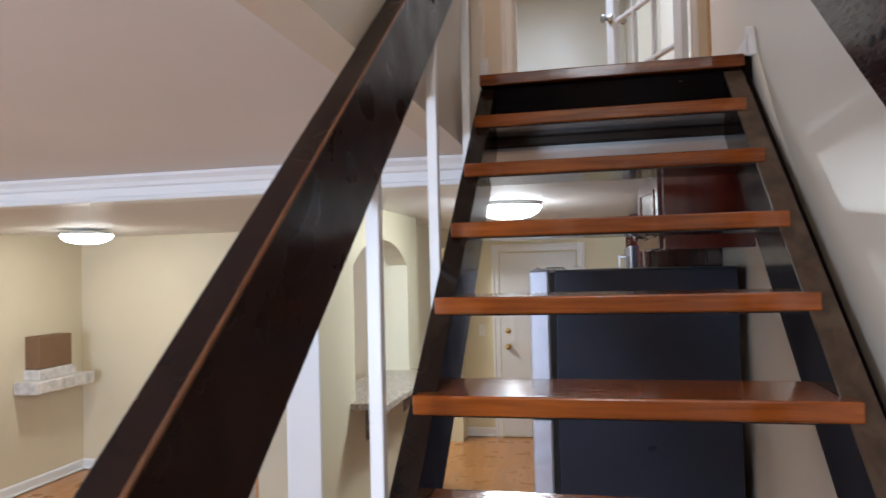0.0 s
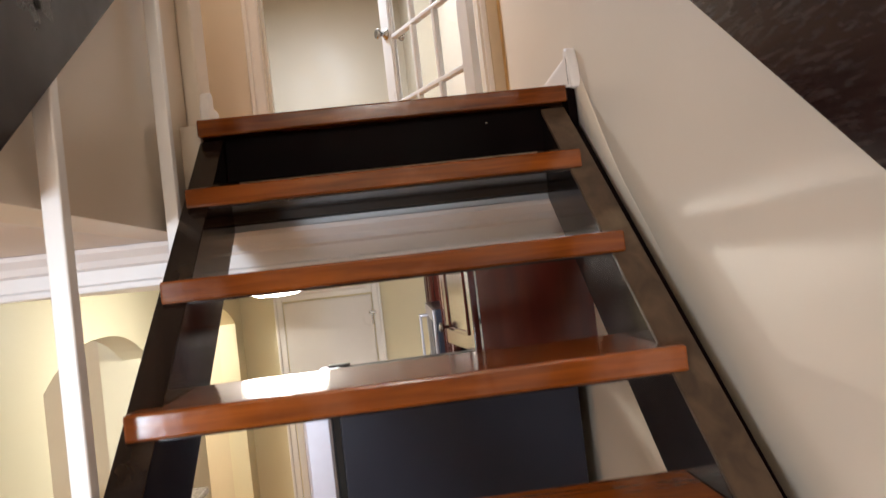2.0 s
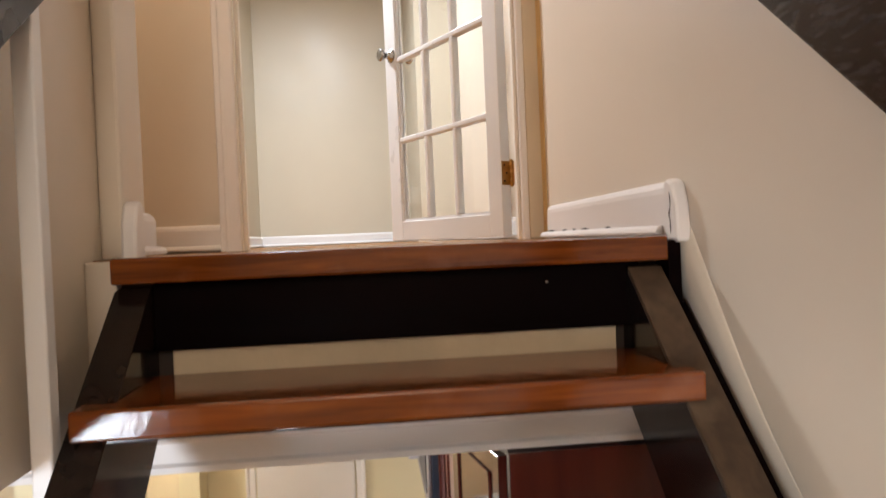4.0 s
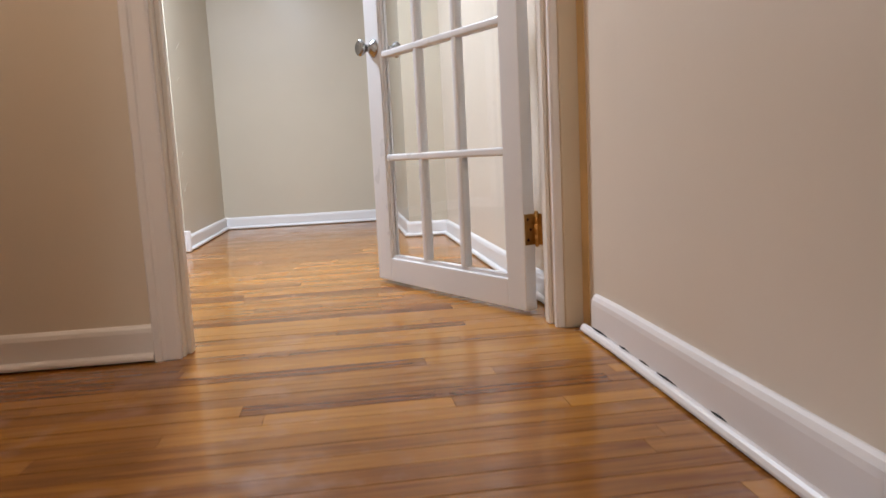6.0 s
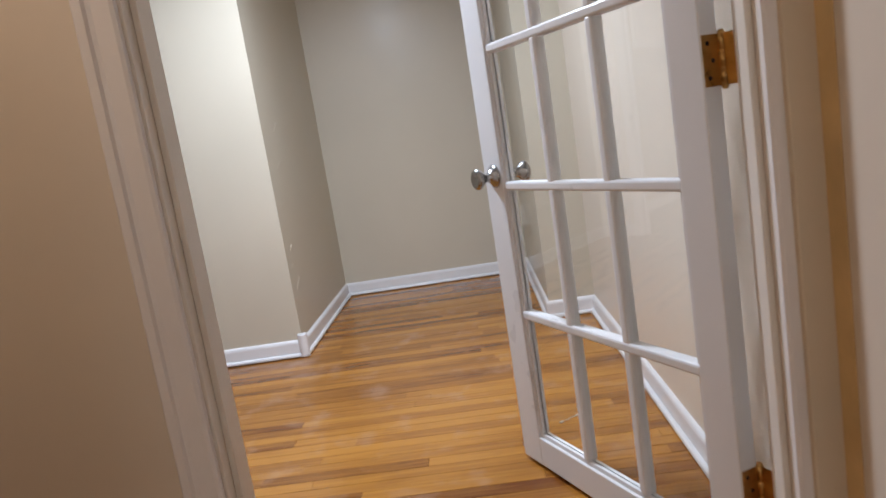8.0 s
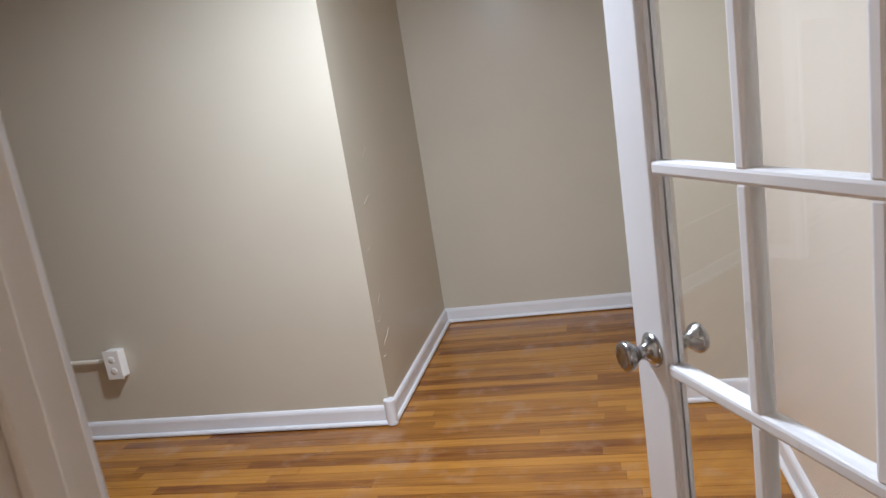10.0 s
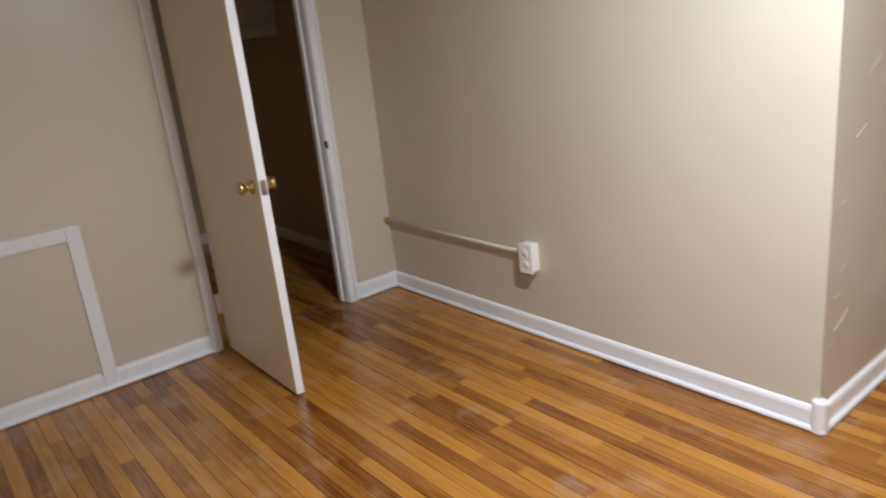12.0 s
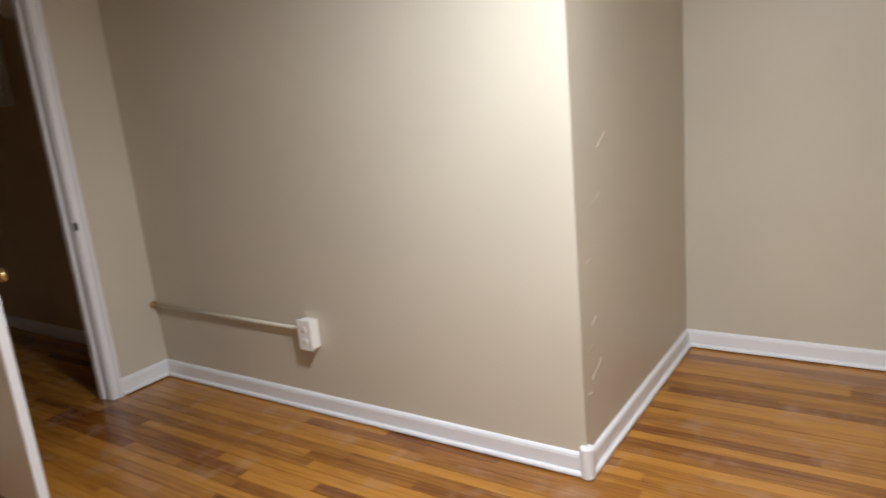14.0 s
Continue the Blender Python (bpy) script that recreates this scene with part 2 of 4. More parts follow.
def prism(bm, outline, axis, a, b, bevel=0.0, seg=2):
    """A prism over an outline in the plane across the axis, from a to b. Axis x: points are (y, z); y: (x, z); z: (x, y)."""
    def at(p, q):
        return {"x": (q, p[0], p[1]), "y": (p[0], q, p[1]), "z": (p[0], p[1], q)}[axis]
    lo = [bm.verts.new(at(p, a)) for p in outline]
    hi = [bm.verts.new(at(p, b)) for p in outline]
    k = len(outline)
    fs = [bm.faces.new(lo), bm.faces.new(hi)]
    fs += [bm.faces.new((lo[i], lo[(i + 1) % k], hi[(i + 1) % k], hi[i])) for i in range(k)]
    bmesh.ops.recalc_face_normals(bm, faces=fs)
    if bevel:
        es = list({e for f in fs for e in f.edges})
        bmesh.ops.bevel(bm, geom=es, offset=bevel, segments=seg, affect="EDGES", profile=0.5, clamp_overlap=True)


def lathe(bm, profile, m=None, steps=24):
    """A body turned round z from (radius, height) pairs."""
    m = m or Matrix()
    rings = []
    for r, z in profile:
        rings.append([bm.verts.new(m @ Vector((r * math.cos(2 * math.pi * i / steps), r * math.sin(2 * math.pi * i / steps), z))) for i in range(steps)])
    fs = []
    for p, q in zip(rings, rings[1:]):
        fs += [bm.faces.new((p[i], p[(i + 1) % steps], q[(i + 1) % steps], q[i])) for i in range(steps)]
    fs += [bm.faces.new(rings[0]), bm.faces.new(rings[-1])]
    bmesh.ops.recalc_face_normals(bm, faces=fs)
    for f in fs:
        f.smooth = True


def sweep(bm, path, profile, z0=0.0):
    """A moulding run along a path of (x, y) with mitred corners; profile: (out to the right of the way, up)."""
    pts = [Vector(p) for p in path]
    rows = []
    for i, p in enumerate(pts):
        a = (p - pts[i - 1]).normalized() if i else (pts[1] - p).normalized()
        b = (pts[i + 1] - p).normalized() if i + 1 < len(pts) else a
        na, nb = Vector((a.y, -a.x)), Vector((b.y, -b.x))
        n = (na + nb).normalized()
        n = n / max(0.3, n.dot(na))
        rows.append([bm.verts.new((p.x + n.x * o, p.y + n.y * o, z0 + u)) for o, u in profile])
    k = len(profile)
    fs = [bm.faces.new(rows[0]), bm.faces.new(rows[-1])]
    for r, q in zip(rows, rows[1:]):
        fs += [bm.faces.new((r[i], r[(i + 1) % k], q[(i + 1) % k], q[i])) for i in range(k)]
    bmesh.ops.recalc_face_normals(bm, faces=fs)


def mesh(name, bm, mat):
    me = bpy.data.meshes.new(name)
    bm.to_mesh(me)
    bm.free()
    me.materials.append(mat)
    return me


def part(name, bm, mat, parent=None, label=""):
    """Links a bmesh as one mesh object under a thing or a part."""
    ob = new(name, mesh(name, bm, mat))
    if parent is not None:
        ob.parent = parent
        ob.matrix_parent_inverse = parent.matrix_basis.inverted()
    return tagged(ob, label)


def base(name, place, label, category, group="", kind=""):
    ob = new(name)
    ob.location = place
    return tagged(ob, label, category, group, kind)


def solid(name, boxes, mat, label="", category="", kind="structure", bevel=0.0):
    bm = bmesh.new()
    for b in boxes:
        box(bm, *b, bevel=bevel)
    return tagged(part(name, bm, mat), label, category, "", kind)


def boxpart(name, b, mat, parent, bevel=0.002, label="", turn=None):
    bm = bmesh.new()
    box(bm, *b, bevel=bevel, turn=turn)
    return part(name, bm, mat, parent, label)


# ---------- plan ----------
FLOOR = 2.5            # upper floor
LOW_CEIL = 2.205       # ceiling beside the stairs
KIT_CEIL = 2.09        # kitchen and den ceiling
UP_CEIL = 4.88
XR = 0.785             # long wall beside the stairs
XR2 = 0.808            # the same wall above the stairhead, set back a little
XL = -0.305            # stairwell side wall, upper storey
PIERX = -0.262         # face of the small pier at the stairhead
YH0, YH1 = 3.785, 3.90  # wall with the glazed door
OX0, OX1 = -0.238, 0.745  # its opening
WEST, SOUTHY, CORNERX, FARY = -3.215, 6.175, -0.735, 7.535
JOGX, JOGY = 0.57, 6.23
BACKY = -2.6

# ---------- upper storey shell ----------
bm = bmesh.new()
prism(bm, [(XR, BACKY), (XR, 2.622), (XR2, 3.5), (XR2, 8.0), (XR + 0.14, 8.0), (XR + 0.14, BACKY)], "z", FLOOR - 0.016, UP_CEIL + 0.1)
box(bm, XR, XR + 0.14, BACKY, 8.0, -0.02, FLOOR - 0.016)
tagged(part("wall_stair_side", bm, STAIRPAINT), "long smooth cream painted wall beside the stairs", "wall", "", "structure")
solid("wall_stairwell", [(XL - 0.11, XL, BACKY, 2.85, LOW_CEIL, UP_CEIL)], STAIRPAINT, "cream painted stairwell side wall", "wall")
solid("wall_glazed_door", [(-1.9, OX0 - 0.012, YH0, YH1, FLOOR, UP_CEIL), (OX1 + 0.012, XR2, YH0, YH1, FLOOR, UP_CEIL), (OX0 - 0.012, OX1 + 0.012, YH0, YH1, FLOOR + 2.08, UP_CEIL)], STAIRPAINT, "cream painted wall round the glazed door", "wall")
solid("wall_stairhead_pier", [(XL, PIERX, 2.715, 2.85, FLOOR, UP_CEIL)], STAIRPAINT, "narrow cream painted pier at the stairhead", "wall", bevel=0.006)
solid("wall_landing_end", [(-2.0, -1.9, 2.6, YH1, FLOOR, UP_CEIL), (-1.9, XL - 0.11, 2.74, 2.84, FLOOR, UP_CEIL)], STAIRPAINT, "cream painted wall closing the landing", "wall")
solid("wall_behind_stairs", [(-4.7, -3.2, BACKY - 0.1, BACKY, -0.02, UP_CEIL), (-1.7, XR, BACKY - 0.1, BACKY, -0.02, UP_CEIL), (-3.2, -1.7, BACKY - 0.1, BACKY, -0.02, 0.8), (-3.2, -1.7, BACKY - 0.1, BACKY, 2.0, UP_CEIL)], STAIRPAINT, "cream painted end wall", "wall")
solid("ceiling_landing", [(-2.0, XR2, BACKY, YH0, UP_CEIL, UP_CEIL + 0.1)], CEIL, "plain painted landing ceiling", "ceiling")
CY0, CY1 = 5.05, 5.82   # closet opening along the west wall
solid("wall_west", [(WEST - 0.11, WEST, YH1, CY0 - 0.015, FLOOR, UP_CEIL), (WEST - 0.11, WEST, CY1 + 0.015, SOUTHY + 0.1, FLOOR, UP_CEIL), (WEST - 0.11, WEST, CY0 - 0.015, CY1 + 0.015, FLOOR + 2.13, UP_CEIL)], BEIGE, "beige painted bedroom wall with a closet opening", "wall")
solid("wall_south", [(WEST, CORNERX, SOUTHY, SOUTHY + 0.1, FLOOR, UP_CEIL), (CORNERX - 0.1, CORNERX, SOUTHY + 0.1, FARY, FLOOR, UP_CEIL)], BEIGE, "beige painted wall with an outside corner", "wall")
solid("wall_alcove", [(CORNERX - 0.1, XR2 + 0.1, FARY, FARY + 0.1, FLOOR, UP_CEIL)], BEIGE, "beige painted far alcove wall", "wall")
solid("wall_jog", [(JOGX, XR2, JOGY, FARY, FLOOR, UP_CEIL)], BEIGE, "beige painted boxed-out wall", "wall")
solid("wall_room_entry", [(WEST - 0.11, -1.9, YH0, YH1, FLOOR, UP_CEIL)], BEIGE, "beige painted wall", "wall")
solid("ceiling_room", [(WEST - 0.11, XR2, YH1, FARY + 0.1, UP_CEIL, UP_CEIL + 0.1)], CEIL, "plain painted bedroom ceiling", "ceiling")
solid("soffit", [(WEST, -2.68, YH1, SOUTHY, 4.69, UP_CEIL)], BEIGE, "boxed beige soffit along the wall", "soffit", bevel=0.004)

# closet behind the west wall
solid("wall_closet_north", [(-5.4, WEST - 0.11, 4.5, 4.6, FLOOR, 4.8)], CLOSETSHADE, "dim beige closet wall", "wall")
solid("wall_closet_south", [(-5.4, WEST - 0.11, 6.28, 6.38, FLOOR, 4.8)], CLOSETSHADE, "dim beige closet wall with a small cupboard", "wall")
solid("wall_closet_west", [(-5.5, -5.4, 4.5, 6.38, FLOOR, 4.8)], CLOSETSHADE, "dim beige closet end wall", "wall")
solid("ceiling_closet", [(-5.5, WEST - 0.11, 4.5, 6.38, 4.8, 4.9)], CEIL, "closet ceiling", "ceiling")

# floor slab of the upper storey; the strips lie on it
solid("floor_upper", [(-2.0, XR2, 2.66, YH1, LOW_CEIL + 0.02, FLOOR - 0.016), (-5.5, XR2, YH1, FARY, LOW_CEIL + 0.02, FLOOR - 0.016), (-4.7, XL - 0.112, BACKY, 2.66, LOW_CEIL + 0.02, FLOOR - 0.016)], SUBFLOOR, "oak strip floor on a dark subfloor", "floor")

# ---------- lower storey shell ----------
PX = -1.04              # kitchen partition, kitchen side
KFAR = 7.0
DENX, DENY = -4.4, 5.4
solid("floor_lower", [(-4.7, XR, BACKY, 7.2, -0.12, 0.0)], wood("lower_oak_floor", (0.30, 0.11, 0.03), (0.55, 0.26, 0.08), "y", 0.3, "object", 0.4), "honey coloured wooden floor downstairs", "floor")
solid("ceiling_stair_side", [(-4.7, XL - 0.11, BACKY, 2.70, LOW_CEIL, LOW_CEIL + 0.02)], CEIL, "smooth painted ceiling beside the stairs", "ceiling")
solid("ceiling_kitchen", [(-4.7, XR, 2.86, 7.2, KIT_CEIL, KIT_CEIL + 0.1)], CEIL, "pale kitchen and den ceiling", "ceiling")
solid("wall_den", [(DENX - 0.1, DENX, BACKY, DENY, 0, LOW_CEIL), (DENX - 0.1, PX - 0.12, DENY, DENY + 0.1, 0, LOW_CEIL)], TAN, "warm tan painted den wall", "wall")
solid("wall_kitchen_far", [(PX - 0.11, XR, KFAR, KFAR + 0.1, 0, KIT_CEIL)], KITCHEN, "pale yellow kitchen end wall", "wall")
solid("wall_passage", [(-2.7, -2.6, DENY + 0.1, KFAR, 0, KIT_CEIL), (-2.7, PX - 0.112, KFAR, KFAR + 0.1, 0, KIT_CEIL)], TAN, "warm tan passage wall", "wall")


def arch_wall():
    """Partition with an arched serving hatch and an arched passage."""
    bm = bmesh.new()
    x0, x1 = PX - 0.13, PX
    box(bm, x0, x1, 2.80, 3.28, 0, KIT_CEIL)
    box(bm, x0, x1, 3.28, 4.34, 0, 1.03)
    box(bm, x0 - 0.11, x1, 4.34, 4.62, 0, KIT_CEIL)
    box(bm, x0 - 0.11, x1 - 0.11, 4.62, 5.55, 0, KIT_CEIL)
    box(bm, x0 - 0.13, x1 - 0.11, 6.75, KFAR, 0, KIT_CEIL)
    for a, b, spring, rise, c, d in ((3.28, 4.34, 1.76, 0.15, x0, x1), (5.55, 6.75, 1.76, 0.16, x0 - 0.13, x1 - 0.11)):
        k = 14
        arc = []
        for i in range(k + 1):
            u = -1 + 2 * i / k
            arc.append((a + (b - a) * i / k, spring + rise * (1 - abs(u) ** 2.4)))
        prism(bm, arc + [(b, KIT_CEIL), (a, KIT_CEIL)], "x", c, d)
    return tagged(part("wall_partition", bm, KITCHEN), "pale yellow partition with arched openings", "wall", "", "structure")


arch_wall()

# white beam with crown moulding under the landing edge
bm = bmesh.new()
box(bm, DENX, XR, 2.73, 2.86, KIT_CEIL - 0.005, LOW_CEIL + 0.02, 0.003)
sweep(bm, [(DENX, 2.73), (XR, 2.73)], [(0, 0.0), (0.012, 0.0), (0.012, 0.012), (0.006, 0.018), (0.006, 0.055), (0.020, 0.062), (0.026, 0.080), (0.045, 0.100), (0.050, 0.113), (0, 0.113)], KIT_CEIL)
tagged(part("trim_beam", bm, TRIM), "white painted beam with crown moulding", "beam", "", "structure")

# ---------- trim of the upper storey ----------
SKIRT = [(0, 0.006), (0.030, 0.006), (0.031, 0.013), (0.028, 0.019), (0.022, 0.0225), (0.017, 0.0235), (0.0165, 0.020), (0.0145, 0.020), (0.015, 0.074), (0.012, 0.084), (0.006, 0.090), (0, 0.092)]
PLAINSKIRT = [(0, 0), (0.016, 0), (0.0165, 0.084), (0.015, 0.095), (0.010, 0.104), (0.004, 0.108), (0, 0.108)]
SHOE = [(0, 0.005), (0.014, 0.005), (0.0145, 0.010), (0.011, 0.017), (0.006, 0.021), (0, 0.022)]


def skirting(name, path, mat=None, label="white painted baseboard with shoe moulding", shape=SKIRT):
    bm = bmesh.new()
    sweep(bm, path, shape, FLOOR)
    return tagged(part(name, bm, mat or TRIM), label, "baseboard", "", "structure")


skirting("baseboard_room", [(WEST, CY1 + 0.061), (WEST, SOUTHY), (CORNERX, SOUTHY), (CORNERX, FARY), (JOGX, FARY), (JOGX, JOGY), (XR2, JOGY), (XR2, YH1)])
skirting("baseboard_west", [(WEST, YH1), (WEST, CY0 - 0.056)])
skirting("baseboard_landing", [(XR2, 3.655), (XR2, 3.5), (XR + 0.0005, 2.64)], TRIMWORN, "chipped plain white baseboard on the landing", PLAINSKIRT)
skirting("baseboard_shoe_landing", [(XR2 - 0.0165, 3.705), (XR2 - 0.0165, 3.5), (XR - 0.015, 2.68)], TRIMWORN, "chipped white shoe moulding along the landing baseboard", SHOE)
skirting("baseboard_door_wall", [(-1.9, YH0), (OX0 - 0.063, YH0)], TRIMWORN, "worn white baseboard beside the doorway")
skirting("baseboard_stairwell_corner", [(PIERX, 2.735), (PIERX, 2.85), (XL - 0.11, 2.85)], TRIMWORN, "chipped white baseboard end at the stairhead")
bm = bmesh.new()
box(bm, -5.4, -3.30, 6.266, 6.28, FLOOR, FLOOR + 0.09, 0.004)
box(bm, -5.4, -5.386, 4.6, 6.266, FLOOR, FLOOR + 0.09, 0.004)
tagged(part("baseboard_closet", bm, TRIM), "white closet baseboard", "baseboard", "", "structure")
# rounded corner block where the baseboards meet at the outside corner
bm = bmesh.new()
prism(bm, [(CORNERX + 0.006 + 0.027 * math.cos(a), SOUTHY - 0.008 + 0.027 * math.sin(a)) for a in [math.pi * k / 8 for k in range(-8, 5)]] + [(CORNERX - 0.02, SOUTHY + 0.012)], "z", FLOOR + 0.002, FLOOR + 0.122, 0.004)
tagged(part("trim_corner_block", bm, TRIM), "white rounded baseboard corner block", "trim", "", "structure")
# rounded plaster stops where the baseboards end at the stairhead
for x, s, y in ((XR, -1, 2.585), (PIERX, 1, 2.69)):
    bm = bmesh.new()
    a, b = sorted((x, x + s * 0.029))
    prism(bm, [(y, FLOOR - 0.01), (y + 0.057, FLOOR - 0.01), (y + 0.057, FLOOR + 0.103), (y + 0.040, FLOOR + 0.110), (y + 0.022, FLOOR + 0.102), (y + 0.006, FLOOR + 0.06)], "x", a, b, 0.006)
    tagged(part("trim_baseboard_end", bm, TRIMWORN), "rounded chipped baseboard end", "trim", "", "structure")


def casing_profile(width):
    """Across the casing: distance from the opening, and thickness."""
    return [(0, 0), (0, 0.012), (0.006, 0.0155), (width * 0.55, 0.0165), (width * 0.66, 0.019), (width * 0.72, 0.025), (width - 0.004, 0.026), (width, 0.022), (width, 0)]


def casing_y(name, x0, x1, z0, z1, y, out, mat, width=0.085, label="moulded painted door casing"):
    """Door casing round an opening in a wall across y; out: the way in y that the wall faces."""
    bm = bmesh.new()
    shape = casing_profile(width)
    for e, s in ((x0, -1), (x1, 1)):
        prism(bm, [(e + s * u, y + out * v) for u, v in shape], "z", z0, z1 + width)
    prism(bm, [(y + out * v * 0.98, z1 + u) for u, v in shape], "x", x0 + 0.0005, x1 - 0.0005)
    return tagged(part(name, bm, mat), label, "door casing", "", "structure")


def casing_x(name, y0, y1, z0, z1, x, out, mat, width=0.09, label="moulded painted door casing", first=None):
    bm = bmesh.new()
    shape = casing_profile(width)
    for e, s, w in ((y0, -1, first or width), (y1, 1, width)):
        prism(bm, [(x + out * v, e + s * u) for u, v in casing_profile(w)], "z", z0, z1 + width)
    prism(bm, [(x + out * v * 0.98, z1 + u) for u, v in shape], "y", y0 + 0.0005, y1 - 0.0005)
    return tagged(part(name, bm, mat), label, "door casing", "", "structure")


HEAD = FLOOR + 2.068
casing_y("trim_casing_landing", OX0, OX1 - 0.01, FLOOR, HEAD, YH0, -1, TRIMWORN, 0.063, "moulded white door casing on the landing")
casing_y("trim_casing_room", OX0, OX1, FLOOR, HEAD, YH1, 1, TRIM, 0.075)
solid("door_frame_glazed", [(OX0 - 0.012, OX0 + 0.006, YH0 + 0.001, YH1 - 0.001, FLOOR, HEAD), (OX1 - 0.006, OX1 + 0.012, YH0 + 0.001, YH1 - 0.001, FLOOR, HEAD), (OX0 - 0.012, OX1 + 0.012, YH0 + 0.001, YH1 - 0.001, HEAD, HEAD + 0.012), (OX0 + 0.006, OX0 + 0.018, YH0 + 0.03, YH0 + 0.065, FLOOR, HEAD), (OX1 - 0.018, OX1 - 0.006, YH0 + 0.03, YH0 + 0.065, FLOOR, HEAD)], CASING, "cream painted door lining", "door frame", bevel=0.002)
casing_x("trim_casing_closet", CY0, CY1, FLOOR, FLOOR + 2.115, WEST, 1, TRIM, 0.06, "white closet door casing", 0.055)
solid("door_frame_closet", [(WEST - 0.11, WEST - 0.001, CY0 - 0.015, CY0 + 0.004, FLOOR, FLOOR + 2.115), (WEST - 0.11, WEST - 0.001, CY1 - 0.004, CY1 + 0.015, FLOOR, FLOOR + 2.115), (WEST - 0.11, WEST - 0.001, CY0 - 0.015, CY1 + 0.015, FLOOR + 2.115, FLOOR + 2.13), (WEST - 0.075, WEST - 0.045, CY1 - 0.018, CY1 - 0.004, FLOOR, FLOOR + 2.115)], TRIM, "white closet door lining", "door frame", bevel=0.002)

solid("trim_casing_fillet", [(OX1 + 0.012, XR2, YH0 - 0.0285, YH0, FLOOR, HEAD + 0.12)], CREAMEDGE, "dull cream outer strip of the landing casing", "trim", bevel=0.003)
solid("trim_unpainted_edge", [(XR2 - 0.003, XR2, YH0 - 0.078, YH0 - 0.0265, FLOOR + 0.002, HEAD + 0.12)], OCHRE, "ochre strip of unpainted wall beside the casing", "trim", bevel=0.001)

# ---------- staircase ----------
SLOPE = 0.858
stairs = base("staircase", (0.22, 1.2, 0), "open-riser wooden stairs with varnished reddish treads and dark stringers", "stairs")
for x0, x1 in ((-0.250, -0.192), (0.674, 0.738)):
    bm = bmesh.new()
    zt = 2.035
    prism(bm, [(2.145 - zt / SLOPE, 0), (2.145 + (2.45 - zt) / SLOPE, 2.45), (2.66, 2.45), (2.66, zt - 0.275 + SLOPE * 0.515), (2.145 - (zt - 0.275) / SLOPE, 0)], "x", x0, x1, 0.004)
    st = part("stringer", bm, ESPRESSO, stairs, "dark stained stringer")
    bm = bmesh.new()
    ya, yb = 2.145 - (zt - 0.02) / SLOPE, 2.145 + (2.444 - zt) / SLOPE
    za, zb = zt + SLOPE * (ya - 2.145), zt + SLOPE * (yb - 2.145)
    prism(bm, [(ya, za - 0.012), (yb, zb - 0.012), (yb, zb + 0.0025), (ya, za + 0.0025)], "x", x0 - 0.001, x1 + 0.001, 0.002)
    part("worn_edge", bm, WORNEDGE if x0 > 0 else ESPRESSO, st, "worn brown front edge" if x0 > 0 else "")
for i in range(1, 12):
    y = 2.376 if i == 1 else 2.135 - 0.2448 * (i - 2)
    z = FLOOR - 0.2075 - 0.2118 * (i - 1)
    bm = bmesh.new()
    box(bm, -0.238, 0.700, y, y + 0.052, z - 0.045, z, 0.005, 2)
    box(bm, -0.193, 0.675, y + 0.045, y + 0.262, z - 0.0435, z - 0.0004, 0.003, 1)
    part("tread", bm, TREAD, stairs)
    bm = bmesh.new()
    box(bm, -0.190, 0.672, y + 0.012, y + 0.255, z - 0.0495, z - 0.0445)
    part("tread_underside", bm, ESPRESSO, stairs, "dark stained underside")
bm = bmesh.new()
box(bm, -0.250, 0.744, 2.597, 2.675, FLOOR - 0.043, FLOOR + 0.003, 0.005, 2)
part("landing_nosing", bm, TREAD, stairs)
boxpart("riser_board", (-0.19, 0.70, 2.634, 2.652, FLOOR - 0.165, FLOOR - 0.044), RISERGAP, stairs, 0.002, "dark stained riser board")
boxpart("riser_strip", (-0.165, 0.655, 2.645, 2.6585, FLOOR - 0.235, FLOOR - 0.160), PLY, stairs, 0.003, "rough cream plaster strip under the riser board")
bm = bmesh.new()
lathe(bm, [(0.003, 0), (0.004, 0.002), (0.001, 0.003)], pose(0.52, 2.634, FLOOR - 0.075, 90), 10)
part("screw", bm, CHROME, stairs)


# plaster ridge on the wall beside the stairs, thickest at the stairhead and fading down the slope
def wall_ridge():
    bm = bmesh.new()
    rows = []
    steps = 40
    for i in range(steps + 1):
        u = i / steps
        y = 2.64 - 0.59 * u
        top = 2.035 + SLOPE * (y - 2.145) + 0.004 + 0.10 * max(0.0, 1 - u / 0.5) ** 1.6 + 0.003 * math.sin(9 * u) - 0.07 * u
        out = 0.016 * (1 - u) ** 1.2 - 0.0015
        rows.append([bm.verts.new(p) for p in ((XR + 0.002, y, top + 0.034), (XR - out * 0.25, y, top + 0.018), (XR - out * 0.75, y, top), (XR - out, y, top - 0.022), (XR - out, y, top - 0.20), (XR + 0.002, y, top - 0.21))])
    fs = [bm.faces.new(rows[0]), bm.faces.new(rows[-1])]
    for r, q in zip(rows, rows[1:]):
        fs += [bm.faces.new((r[k], r[(k + 1) % 6], q[(k + 1) % 6], q[k])) for k in range(6)]
    bmesh.ops.recalc_face_normals(bm, faces=fs)
    for f in fs[2:]:
        f.smooth = True
    return tagged(part("trim_wall_ridge", bm, STAIRPAINT), "uneven cream plaster ridge on the wall beside the stairs", "trim", "", "structure")


wall_ridge()
